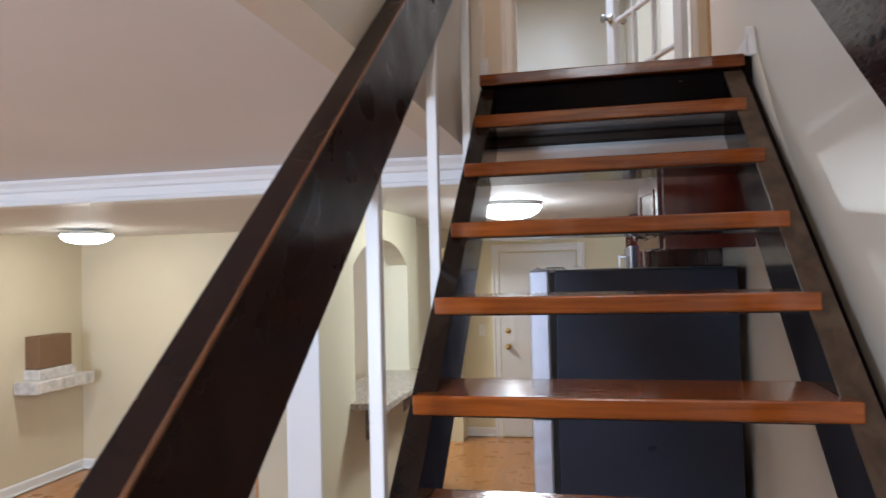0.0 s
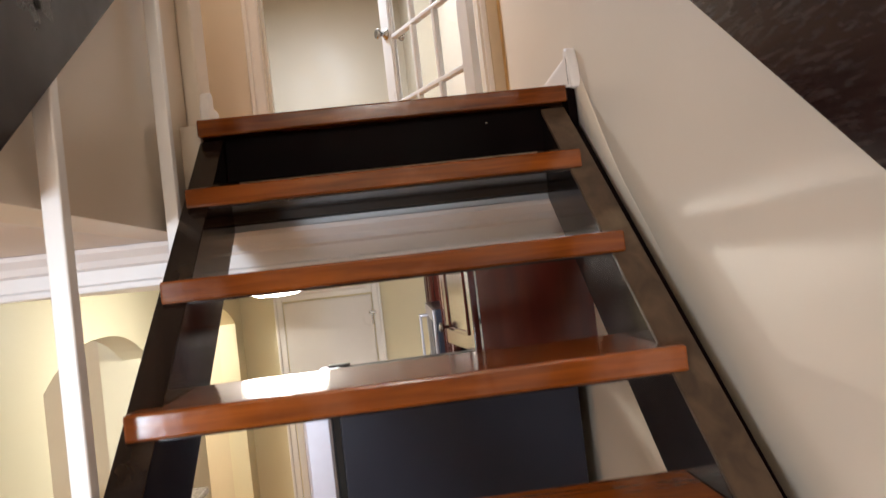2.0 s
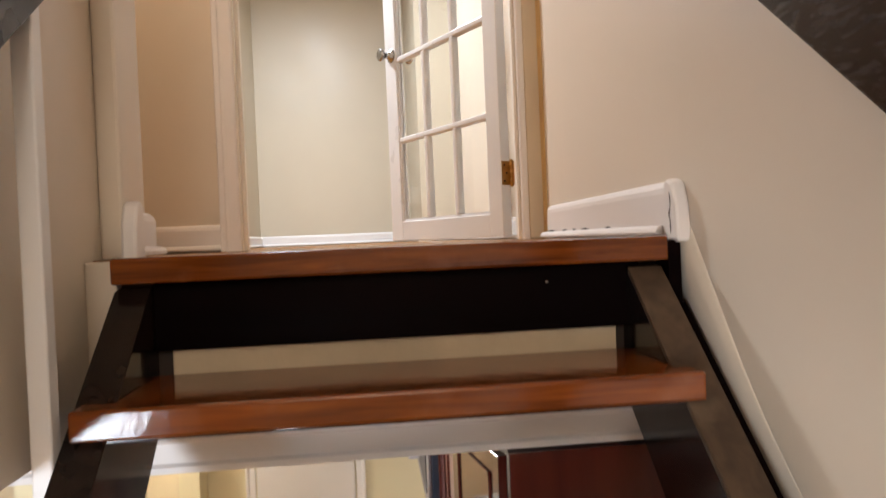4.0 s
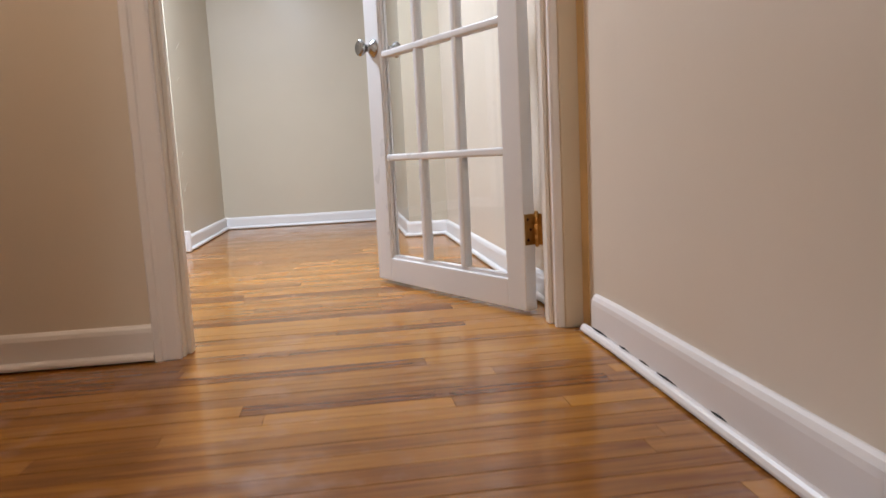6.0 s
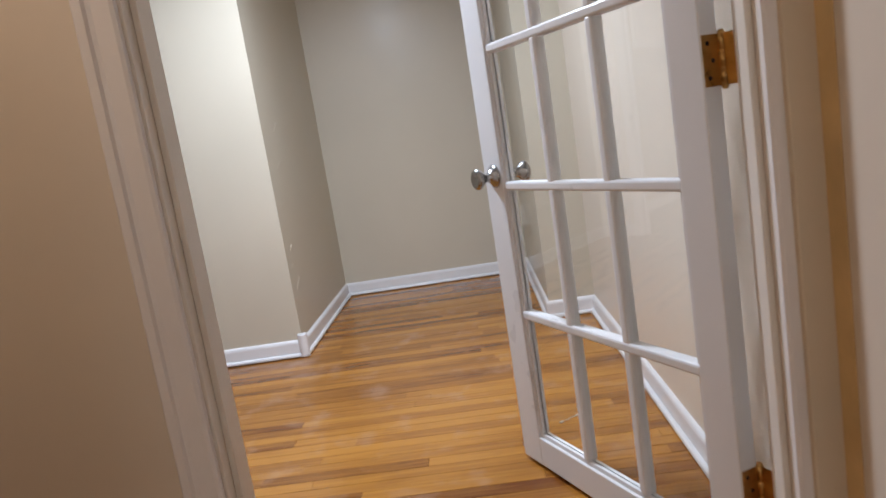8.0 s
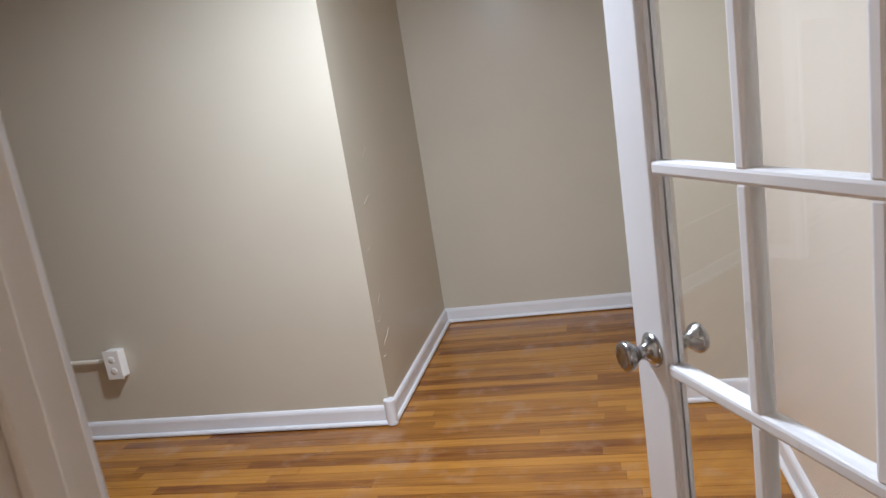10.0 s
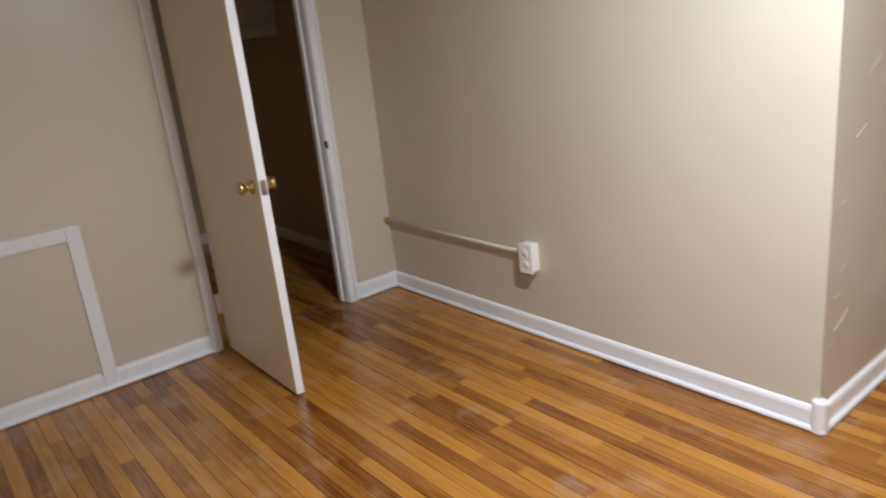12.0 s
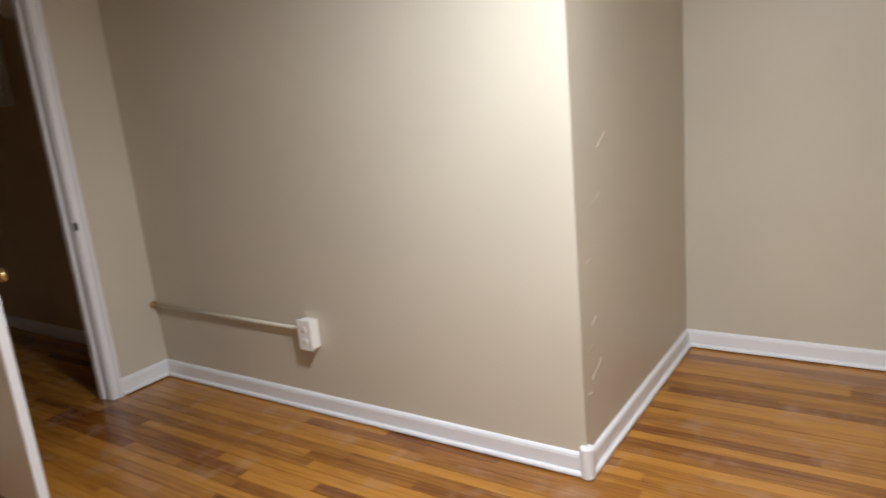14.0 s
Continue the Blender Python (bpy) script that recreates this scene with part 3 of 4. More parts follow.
# solid between the stringer and the wall, near-black to stand for the gap's shade
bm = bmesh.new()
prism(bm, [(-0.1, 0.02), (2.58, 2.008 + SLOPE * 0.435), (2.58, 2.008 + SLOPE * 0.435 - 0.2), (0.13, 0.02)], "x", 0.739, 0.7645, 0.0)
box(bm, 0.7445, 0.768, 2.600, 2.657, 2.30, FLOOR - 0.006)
part("gap_filler", bm, RISERGAP, stairs, "near-black strip for the shade in the gap beside the wall")


def handrail(x0, x1, low, y_low, slope, y0, y1, label, group, mat):
    rail = base("handrail", ((x0 + x1) / 2, y0, low + slope * (y0 - y_low)), label, "handrail", group)
    bm = bmesh.new()
    def z(y):
        return low + slope * (y - y_low)
    prism(bm, [(y0, z(y0)), (y1, z(y1)), (y1, z(y1) + 0.27), (y0, z(y0) + 0.27)], "x", x0, x1, 0.004, 2)
    part("rail_board", bm, mat, rail)
    return rail, z


left_rail, zl = handrail(-0.301, -0.247, 2.25, 1.63, 0.812, -0.45, 2.47, "wide dark brown wooden handrail board with an orange worn edge", "handrails", RAIL)
bm = bmesh.new()
prism(bm, [(-0.44, zl(-0.44) + 0.2615), (2.46, zl(2.46) + 0.2615), (2.46, zl(2.46) + 0.2705), (-0.44, zl(-0.44) + 0.2705)], "x", -0.2535, -0.2462, 0.0025, 2)
part("worn_edge", bm, RAILEDGE, left_rail, "orange worn bare edge")
right_rail, zr = handrail(0.722, 0.768, 2.35, 1.70, 0.855, -0.45, 2.45, "wide dark brown scuffed handrail board along the wall", "handrails", SCUFFED)
bm = bmesh.new()
prism(bm, [(-0.44, zr(-0.44) + 0.258), (2.44, zr(2.44) + 0.258), (2.44, zr(2.44) + 0.2705), (-0.44, zr(-0.44) + 0.2705)], "x", 0.7212, 0.730, 0.0025, 2)
part("worn_edge", bm, RAILEDGE, right_rail, "orange worn bare edge")
for y in (0.1, 1.1, 2.2):
    boxpart("bracket_block", (0.767, 0.786, y - 0.05, y + 0.05, zr(y) + 0.07, zr(y) + 0.16), RAIL, right_rail, 0.003)
for y, dz in ((1.31, 0.14), (1.36, 0.10)):
    bm = bmesh.new()
    lathe(bm, [(0.011, 0), (0.011, 0.003), (0.004, 0.004)], pose(0.722, y, zr(y) + dz, 0, -90), 14)
    part("bolt_head", bm, DARKHOLE, right_rail)
for y, dz in ((1.66, 0.21), (1.77, 0.13)):
    bm = bmesh.new()
    lathe(bm, [(0.008, 0), (0.008, 0.002), (0.003, 0.003)], pose(-0.247, y, zl(y) + dz, 0, 90), 14)
    part("bolt_hole", bm, DARKHOLE, left_rail)


def baluster(y):
    bm = bmesh.new()
    top = zl(y) + 0.02
    low = 2.035 + SLOPE * (y - 2.145) - 0.17
    box(bm, -0.281, -0.2515, y - 0.015, y + 0.015, max(low, 0.0), top, 0.003)
    ob = part("baluster", bm, TRIM)
    return tagged(ob, "white square wooden baluster between stringer and handrail", "baluster", "stair balusters")


for y in (0.085, 0.66, 1.235, 1.805, 2.375):
    baluster(y)

# ---------- glazed door ----------


def knob_mesh(bm, m, egg=True):
    if egg:
        prof = [(0.001, 0.0), (0.033, 0.0), (0.034, 0.004), (0.026, 0.009), (0.016, 0.018), (0.0125, 0.027), (0.014, 0.034), (0.021, 0.042), (0.0275, 0.049), (0.030, 0.056), (0.0285, 0.062), (0.023, 0.0655), (0.019, 0.0645), (0.001, 0.066)]
    else:
        prof = [(0.001, 0.0), (0.030, 0.0), (0.031, 0.004), (0.022, 0.010), (0.011, 0.014), (0.011, 0.026), (0.020, 0.032), (0.027, 0.045), (0.027, 0.054), (0.022, 0.060), (0.001, 0.061)]
    lathe(bm, prof, m, 20)


def glazed_door(origin, way, width, height):
    door = base("door_1", origin, "open white glazed door with small square panes", "door", "", "structure")
    d = Vector((*way, 0)).normalized()
    n = Vector((d.y, -d.x, 0))
    m = Matrix(((d.x, n.x, 0, origin[0]), (d.y, n.y, 0, origin[1]), (0, 0, 1, origin[2]), (0, 0, 0, 1)))
    T = 0.021
    edge = 0.032
    rows = [0.092 + 0.3735 * i for i in range(6)]
    st = 0.118
    cols = [st + (width - st - 0.105) / 3 * i for i in range(4)]
    def piece(name, u0, u1, w0, w1, t, bevel=0.003, mat=DOORWHITE):
        bm = bmesh.new()
        box(bm, u0, u1, -t, t, w0, w1, bevel, 2, m)
        bmesh.ops.recalc_face_normals(bm, faces=bm.faces)
        return part(name, bm, mat, door)
    piece("stile", edge, cols[0] - 0.004, 0, height, T)
    piece("stile", cols[3] + 0.004, width, 0, height, T)
    piece("bottom_rail", cols[0] - 0.004, cols[3] + 0.004, 0, rows[0] - 0.004, T - 0.0005)
    piece("top_rail", cols[0] - 0.004, cols[3] + 0.004, rows[5] + 0.004, height, T - 0.0005)
    for w in rows[1:5]:
        piece("glazing_bar", cols[0] - 0.004, cols[3] + 0.004, w - 0.0125, w + 0.0125, T - 0.003, 0.006)
    for u in cols[1:3]:
        for a, b in zip(rows, rows[1:]):
            piece("glazing_bar", u - 0.0125, u + 0.0125, a + 0.008, b - 0.008, T - 0.004, 0.006)
    for i in range(3):
        for j in range(5):
            g = piece("pane", cols[i] - 0.002, cols[i + 1] + 0.002, rows[j] - 0.002, rows[j + 1] + 0.002, 0.0015, 0, GLASS)
            g.visible_shadow = False
            # glazing beads that frame each pane
            bm = bmesh.new()
            for s in (-1, 1):
                lo, hi = sorted((s * 0.003, s * 0.012))
                a, b, e, f = cols[i] - 0.005, cols[i + 1] + 0.005, rows[j] - 0.005, rows[j + 1] + 0.005
                k = 0.013
                for q in ((a, b, lo, hi, e, e + k), (a, b, lo, hi, f - k, f), (a, a + k, lo, hi, e + k, f - k), (b - k, b, lo, hi, e + k, f - k)):
                    box(bm, *q, turn=m)
            bmesh.ops.recalc_face_normals(bm, faces=bm.faces)
            part("glazing_bead", bm, DOORWHITE, door)
    for s in (-1, 1):
        bm = bmesh.new()
        knob_mesh(bm, m @ pose(width - 0.062, s * T, 0.868, -90 * s))
        part("knob", bm, CHROME, door, "satin metal door knob")
    for w in (0.238, 1.058, 1.84):
        bm = bmesh.new()
        lathe(bm, [(0.001, -0.052), (0.004, -0.052), (0.0065, -0.047), (0.0065, 0.047), (0.004, 0.052), (0.001, 0.052)], m @ pose(edge - 0.004, T + 0.004, w), 14)
        for dz in (-0.031, 0.0, 0.031):
            lathe(bm, [(0.0072, -0.0135), (0.0072, 0.0135)], m @ pose(edge - 0.004, T + 0.004, w + dz), 14)
        box(bm, edge - 0.0016, edge, -T + 0.003, T, w - 0.045, w + 0.045, 0.0, turn=m)
        box(bm, edge - 0.034, edge - 0.004, T + 0.003, T + 0.005, w - 0.045, w + 0.045, 0.0, turn=m)
        bmesh.ops.recalc_face_normals(bm, faces=bm.faces)
        hg = part("hinge", bm, OLDBRASS, door, "tarnished brass hinge")
        for dv, dw in ((-0.006, -0.03), (0.004, 0.0), (-0.006, 0.03)):
            bm = bmesh.new()
            lathe(bm, [(0.0042, 0), (0.0036, 0.0012), (0.001, 0.0014)], m @ pose(edge - 0.0016, dv, w + dw, 0, -90), 10)
            part("hinge_screw", bm, DARKHOLE, hg)
    return door


glazed_door((0.728, 3.915, FLOOR + 0.012), (-0.402, 0.802), 0.90, 2.045)

# plaster return between the stairhead and the stairwell wall
solid("trim_stairhead_return", [(XL, -0.2505, 2.635, 2.659, LOW_CEIL + 0.03, FLOOR - 0.002)], STAIRPAINT, "cream plaster return beside the top step", "trim", bevel=0.003)

# ---------- closet door ----------


def closet_door():
    origin = (-3.172, 5.090, FLOOR + 0.010)
    door = base("door_2", origin, "open flat cream door with a white edge and brass knobs", "door", "", "structure")
    d = Vector((0.74, -0.012, 0)).normalized()
    n = Vector((-d.y, d.x, 0))
    m = Matrix(((d.x, n.x, 0, origin[0]), (d.y, n.y, 0, origin[1]), (0, 0, 1, origin[2]), (0, 0, 0, 1)))
    def piece(name, b, mat, bevel=0.002, label=""):
        bm = bmesh.new()
        box(bm, *b, bevel=bevel, turn=m)
        bmesh.ops.recalc_face_normals(bm, faces=bm.faces)
        return part(name, bm, mat, door, label)
    W, H = 0.755, 2.07
    piece("leaf", (0, W - 0.006, -0.018, 0.018, 0, H), DOORCREAM)
    piece("edge_strip", (W - 0.006, W, -0.0182, 0.0182, 0.0, H), TRIM, 0.002, "bright white painted edge")
    piece("latch_plate", (W, W + 0.0015, -0.012, 0.012, 0.885, 0.945), CHROME, 0.0005)
    piece("latch_bolt", (W + 0.001, W + 0.007, -0.006, 0.006, 0.905, 0.925), BRASS, 0.001)
    for s in (-1, 1):
        bm = bmesh.new()
        knob_mesh(bm, m @ pose(W - 0.072, s * 0.018, 0.915, -90 * s), False)
        part("knob", bm, BRASS, door, "polished brass knob")
    for w in (0.24, 1.80):
        piece("hinge", (-0.026, 0.002, -0.040, -0.012, w - 0.05, w + 0.05), TRIMWORN, 0.003, "painted-over hinge")
    return door


closet_door()
solid("trim_strike_plate", [(WEST + 0.0005, WEST + 0.018, CY1 - 0.003, CY1 + 0.012, FLOOR + 0.905, FLOOR + 0.945)], GREYTOP, "dark metal strike plate", "strike plate", "structure", 0.002)

# ---------- room fittings ----------
panel = base("access_panel", (WEST, 4.2, FLOOR), "beige wall access panel in a white frame", "access panel")
PY0, PY1, PZ = 3.902, 4.535, FLOOR + 0.795
boxpart("panel_board", (WEST, WEST + 0.008, PY0, PY1 - 0.05, FLOOR + 0.10, PZ - 0.05), BEIGE, panel)
boxpart("frame_side", (WEST, WEST + 0.020, PY1 - 0.062, PY1, FLOOR + 0.002, PZ), TRIM, panel, 0.004)
boxpart("frame_side", (WEST, WEST + 0.020, PY0, PY0 + 0.03, FLOOR + 0.002, PZ), TRIM, panel, 0.004)
boxpart("frame_top", (WEST, WEST + 0.0205, PY0 + 0.03, PY1 - 0.062, PZ - 0.062, PZ), TRIM, panel, 0.004)

outlet = base("outlet_box", (-2.06, SOUTHY, FLOOR + 0.36), "white surface-mounted outlet box with a conduit", "outlet box")
BX0, BX1, BZ0, BZ1 = -2.078, -2.002, FLOOR + 0.332, FLOOR + 0.468
boxpart("box_body", (BX0, BX1, SOUTHY - 0.050, SOUTHY, BZ0, BZ1), PLASTIC, outlet, 0.005)
boxpart("cover_plate", (BX0 - 0.004, BX1 + 0.004, SOUTHY - 0.056, SOUTHY - 0.050, BZ0 - 0.004, BZ1 + 0.004), PLASTIC, outlet, 0.002)
bm = bmesh.new()
lathe(bm, [(0.009, 0), (0.009, BX0 - WEST + 0.002)], pose(WEST - 0.001, SOUTHY - 0.022, FLOOR + 0.416, 0, 90), 14)
part("conduit", bm, BEIGE, outlet, "thin beige painted conduit")
bm = bmesh.new()
lathe(bm, [(0.018, 0), (0.018, 0.014), (0.012, 0.018)], pose(WEST, SOUTHY - 0.022, FLOOR + 0.416, 0, 90), 14)
part("conduit_collar", bm, OLDBRASS, outlet, "dark metal collar")
bm = bmesh.new()
lathe(bm, [(0.015, 0), (0.015, 0.022)], pose(BX0 - 0.022, SOUTHY - 0.022, FLOOR + 0.416, 0, 90), 14)
part("connector", bm, PLASTIC, outlet)

for w in (0.372, 0.428):
    bm = bmesh.new()
    lathe(bm, [(0.001, 0), (0.0165, 0), (0.0165, 0.0022), (0.015, 0.003), (0.001, 0.003)], pose(-2.040, SOUTHY - 0.0558, FLOOR + w, 90), 18)
    sk = part("socket_face", bm, PLASTIC, outlet)
    for dx in (-0.0065, 0.0065):
        boxpart("slot", (-2.040 + dx - 0.0012, -2.040 + dx + 0.0012, SOUTHY - 0.0593, SOUTHY - 0.0585, FLOOR + w - 0.001, FLOOR + w + 0.008), CREAMEDGE, sk, 0.0)

# short cracks in the caulk of the landing baseboard
for y, n in ((3.60, 0.10), (3.44, 0.06), (3.33, 0.05), (3.22, 0.09), (3.02, 0.05)):
    x = XR2 - 0.0185 if y > 3.5 else XR + (XR2 - XR) * (y - 2.64) / 0.86 - 0.0178
    bm = bmesh.new()
    prism(bm, [(y - n / 2, FLOOR + 0.024), (y, FLOOR + 0.0265), (y + n / 2, FLOOR + 0.0245), (y + 0.01, FLOOR + 0.0225)], "x", x, x + 0.003)
    tagged(part("trim_caulk_crack", bm, DARKHOLE), "dark crack in the caulk over the shoe moulding", "crack", "", "structure")
# crack down the plaster at the rounded baseboard end
bm = bmesh.new()
for k, (a, b) in enumerate(((0.0, 0.020), (0.004, 0.045), (-0.002, 0.070))):
    prism(bm, [(2.612 + a, FLOOR + b - 0.014), (2.6145 + a, FLOOR + b), (2.612 - a, FLOOR + b + 0.014), (2.610 + a, FLOOR + b)], "x", XR - 0.0296, XR - 0.027)
tagged(part("trim_plaster_crack", bm, DARKHOLE), "jagged crack in the chipped baseboard end", "crack", "", "structure")
# scratch on the access panel
bm = bmesh.new()
prism(bm, [(4.20, 2.79), (4.26, 2.815), (4.32, 2.812), (4.26, 2.809)], "x", WEST + 0.0075, WEST + 0.0088)
part("scratch", bm, PLY, panel, "pale scratch in the paint")

# dark ceiling beams that run out of the soffit
for y in (4.28, 4.60, 4.93, 5.255, 5.585, 5.905):
    ob = boxpart("ceiling_beam", (-2.68, XR, y - 0.045, y + 0.045, UP_CEIL - 0.125, UP_CEIL - 0.002), BEAMWOOD, None, 0.006)
    tagged(ob, "dark purple-brown stained ceiling beam", "beam", "ceiling beams")

# ceiling lamp of the room and of the landing
def dome_light(name, place, lit, label):
    li = base(name, place, label, "ceiling light", "ceiling lights")
    bm = bmesh.new()
    lathe(bm, [(0.001, 0), (0.180, 0), (0.182, -0.022), (0.1805, -0.022), (0.176, -0.010), (0.001, -0.010)], pose(*place), 36)
    lathe(bm, [(0.05, 0), (0.05, KIT_CEIL - place[2] + 0.0005)], pose(*place), 20)
    part("rim", bm, PLASTIC, li)
    bm = bmesh.new()
    lathe(bm, [(0.160, -0.012), (0.178, -0.016), (0.180, -0.026), (0.168, -0.050), (0.135, -0.072), (0.075, -0.088), (0.001, -0.093)], pose(*place), 36)
    sh = part("shade", bm, lit, li, "glowing frosted glass shade")
    sh.visible_shadow = False
    return li


dome_light("ceiling_light", (-0.28, 3.75, KIT_CEIL), LAMPGLOW, "lit round flush ceiling light in the kitchen")
dome_light("ceiling_light", (-1.80, 6.15, KIT_CEIL), LAMPGLOW, "lit round flush ceiling light in the passage")
dome_light("ceiling_light", (-3.53, 4.40, KIT_CEIL - 0.02), DENGLOW, "lit round flush ceiling light in the den")

# lifted paint flakes on the alcove's side wall
FLAKES = ((0.06, 0.30, 0.03, -8), (0.13, 0.37, 0.11, 24), (0.08, 0.47, 0.05, 4), (0.12, 0.56, 0.05, 32), (0.10, 0.79, 0.05, 8), (0.19, 1.00, 0.08, 20), (0.26, 1.20, 0.10, 28))
for y, z, n, tilt in FLAKES:
    y, z = SOUTHY + y, FLOOR + z
    m = pose(CORNERX, y, z, tilt)
    bm = bmesh.new()
    prism(bm, [(-n / 2, -0.001), (-n * 0.2, 0.003), (n * 0.15, 0.0015), (n / 2, 0.0045), (n * 0.3, -0.003), (-n * 0.15, -0.0045)], "x", -0.001, 0.0016, 0.0004, 1)
    bm.transform(m)
    tagged(part("trim_paint_flake", bm, BEIGE), "lifted flake of beige paint", "paint flake", "", "structure")

# cupboard and globe inside the closet
cup = base("closet_cupboard", (-4.75, 6.28, 4.06), "small white cupboard high in the dark closet", "cupboard")
boxpart("surround", (-5.18, -4.46, 6.25, 6.28, 4.05, 4.69), DOORWHITE, cup, 0.004)
boxpart("cupboard_door", (-5.13, -4.51, 6.235, 6.25, 4.11, 4.64), DOORWHITE, cup, 0.004)
bm = bmesh.new()
lathe(bm, [(0.001, -0.13), (0.05, -0.125), (0.095, -0.085), (0.11, -0.03), (0.10, 0.02), (0.06, 0.06), (0.05, 0.08), (0.05, 0.176), (0.001, 0.176)], pose(-3.93, 6.13, 4.624), 24)
tagged(part("globe_light", bm, OPAL), "unlit white globe light on the closet ceiling", "ceiling light")

# cotton swab on the floor behind the door
swab = base("cotton_swab", (0.47, 4.94, FLOOR + 0.004), "small white cotton swab lying on the wooden floor", "cotton swab")
bm = bmesh.new()
lathe(bm, [(0.0012, 0), (0.0012, 0.07)], pose(0.45, 4.925, FLOOR + 0.0045, 0, 90, 35), 8)
part("stick", bm, PLASTIC, swab)
for s in (0, 0.07):
    bm = bmesh.new()
    lathe(bm, [(0.001, -0.009), (0.003, -0.006), (0.0035, 0.0), (0.003, 0.006), (0.001, 0.009)], pose(0.45, 4.925, FLOOR + 0.0045, 0, 90, 35) @ pose(0, 0, s), 10)
    part("cotton_tip", bm, PLASTIC, swab)

# ---------- kitchen ----------
fridge = base("refrigerator", (0.36, 3.12, 0), "tall black refrigerator with silver doors", "refrigerator")
FX0, FX1, FY0, FY1, FZ = 0.012, 0.738, 2.835, 3.43, 1.714
boxpart("body", (FX0, FX1, FY0, FY1, 0.03, FZ - 0.004), BLACKSIDE, fridge, 0.006)
boxpart("top_cover", (FX0 + 0.004, FX1 - 0.004, FY0 + 0.006, FY1 - 0.006, FZ - 0.004, FZ), GREYTOP, fridge, 0.002, "dark grey top, lighter than the black sides")
boxpart("gasket", (FX0 - 0.022, FX0, FY0 + 0.012, FY1 - 0.012, 0.06, FZ - 0.01), DARKHOLE, fridge, 0.002, "black door seal")
for z0, z1 in ((0.06, 1.085), (1.097, FZ + 0.004)):
    d = boxpart("fridge_door", (-0.098, FX0 - 0.022, FY0, FY1, z0, z1), STEEL, fridge, 0.012, "silver refrigerator door")
for z in (FZ + 0.004, 1.091):
    bm = bmesh.new()
    box(bm, -0.078, 0.045, FY0 + 0.014, FY0 + 0.034, z - 0.002, z + 0.004, 0.0015)
    box(bm, 0.030, 0.060, FY0 + 0.008, FY0 + 0.046, z - 0.003, z + 0.003, 0.001)
    lathe(bm, [(0.007, 0), (0.007, 0.010), (0.003, 0.011)], pose(-0.060, FY0 + 0.024, z), 12)
    lathe(bm, [(0.006, 0), (0.006, 0.008), (0.003, 0.009)], pose(0.045, FY0 + 0.026, z), 12)
    part("hinge_bracket", bm, CHROME, fridge, "thin metal hinge bracket")
bm = bmesh.new()
box(bm, -0.060, 0.02, FY1 - 0.06, FY1 - 0.02, FZ - 0.001, FZ + 0.012, 0.003)
part("hinge_cap", bm, GREYTOP, fridge)
for z in (0.0,):
    for x in (0.06, 0.66):
        for y in (FY0 + 0.05, FY1 - 0.05):
            bm = bmesh.new()
            lathe(bm, [(0.02, 0), (0.02, 0.032)], pose(x, y, 0), 12)
            part("foot", bm, DARKHOLE, fridge)


def wall_cabinet(y0, y1, z0, z1, ajar, label):
    cab = base("wall_cabinet", (XR, (y0 + y1) / 2, z0), label, "cabinet", "kitchen cabinets")
    boxpart("body", (0.452, XR, y0, y1, z0, z1), CHERRY, cab, 0.002)
    half = (y1 - y0) / 2
    for k in (0, 1):
        a = y0 + k * half + 0.003
        b = a + half - 0.006
        hy = a if k == 0 else b
        turn = Matrix.Translation((0.45, hy, 0)) @ pose(0, 0, 0, 0, 0, ajar if k == 0 else 0) @ Matrix.Translation((-0.45, -hy, 0))
        bm = bmesh.new()
        box(bm, 0.428, 0.448, a, b, z0 + 0.003, z1 - 0.003, 0.003, 2, turn)
        dr = part("cabinet_door", bm, CHERRY, cab)
        bm = bmesh.new()
        w = 0.05
        for q in ((a + w, b - w, z0 + w, z0 + w + 0.012), (a + w, b - w, z1 - w - 0.012, z1 - w), (a + w, a + w + 0.012, z0 + w, z1 - w), (b - w - 0.012, b - w, z0 + w, z1 - w)):
            box(bm, 0.423, 0.429, *q, 0.002, 1, turn)
        part("door_moulding", bm, CHERRY, dr)
        bm = bmesh.new()
        ky = b - 0.03 if k == 0 else a + 0.03
        lathe(bm, [(0.006, 0), (0.005, 0.012), (0.014, 0.018), (0.016, 0.026), (0.010, 0.031), (0.001, 0.032)], turn @ pose(0.428, ky, z0 + 0.06, 0, -90), 16)
        part("knob", bm, CHROME, dr, "polished metal knob")
    return cab


wall_cabinet(2.72, 3.42, 1.787, KIT_CEIL - 0.01, 9, "dark cherry wall cabinet above the refrigerator")
wall_cabinet(3.44, 4.10, 1.42, KIT_CEIL - 0.01, 0, "dark cherry wall cabinet")
wall_cabinet(4.90, 5.60, 1.42, KIT_CEIL - 0.01, 0, "dark cherry wall cabinet")
mw = base("microwave", (0.60, 4.5, 1.42), "black and silver microwave under the cabinets", "microwave")
boxpart("case", (0.40, XR, 4.12, 4.88, 1.42, 1.84), BLACKSIDE, mw, 0.006)
boxpart("front", (0.385, 0.40, 4.12, 4.88, 1.42, 1.84), STEEL, mw, 0.004)
boxpart("window", (0.381, 0.385, 4.18, 4.62, 1.48, 1.78), BLACKSIDE, mw, 0.001)
bm = bmesh.new()
for a, b, c, d in ((1.47, 1.49, 0.345, 0.386), (1.77, 1.79, 0.345, 0.386), (1.47, 1.79, 0.335, 0.350)):
    box(bm, c, d, 4.665, 4.685, a, b, 0.005)
part("handle", bm, STEEL, mw)
counter = base("base_cabinet", (0.5, 4.6, 0), "dark cherry base cabinet with a granite worktop", "cabinet")
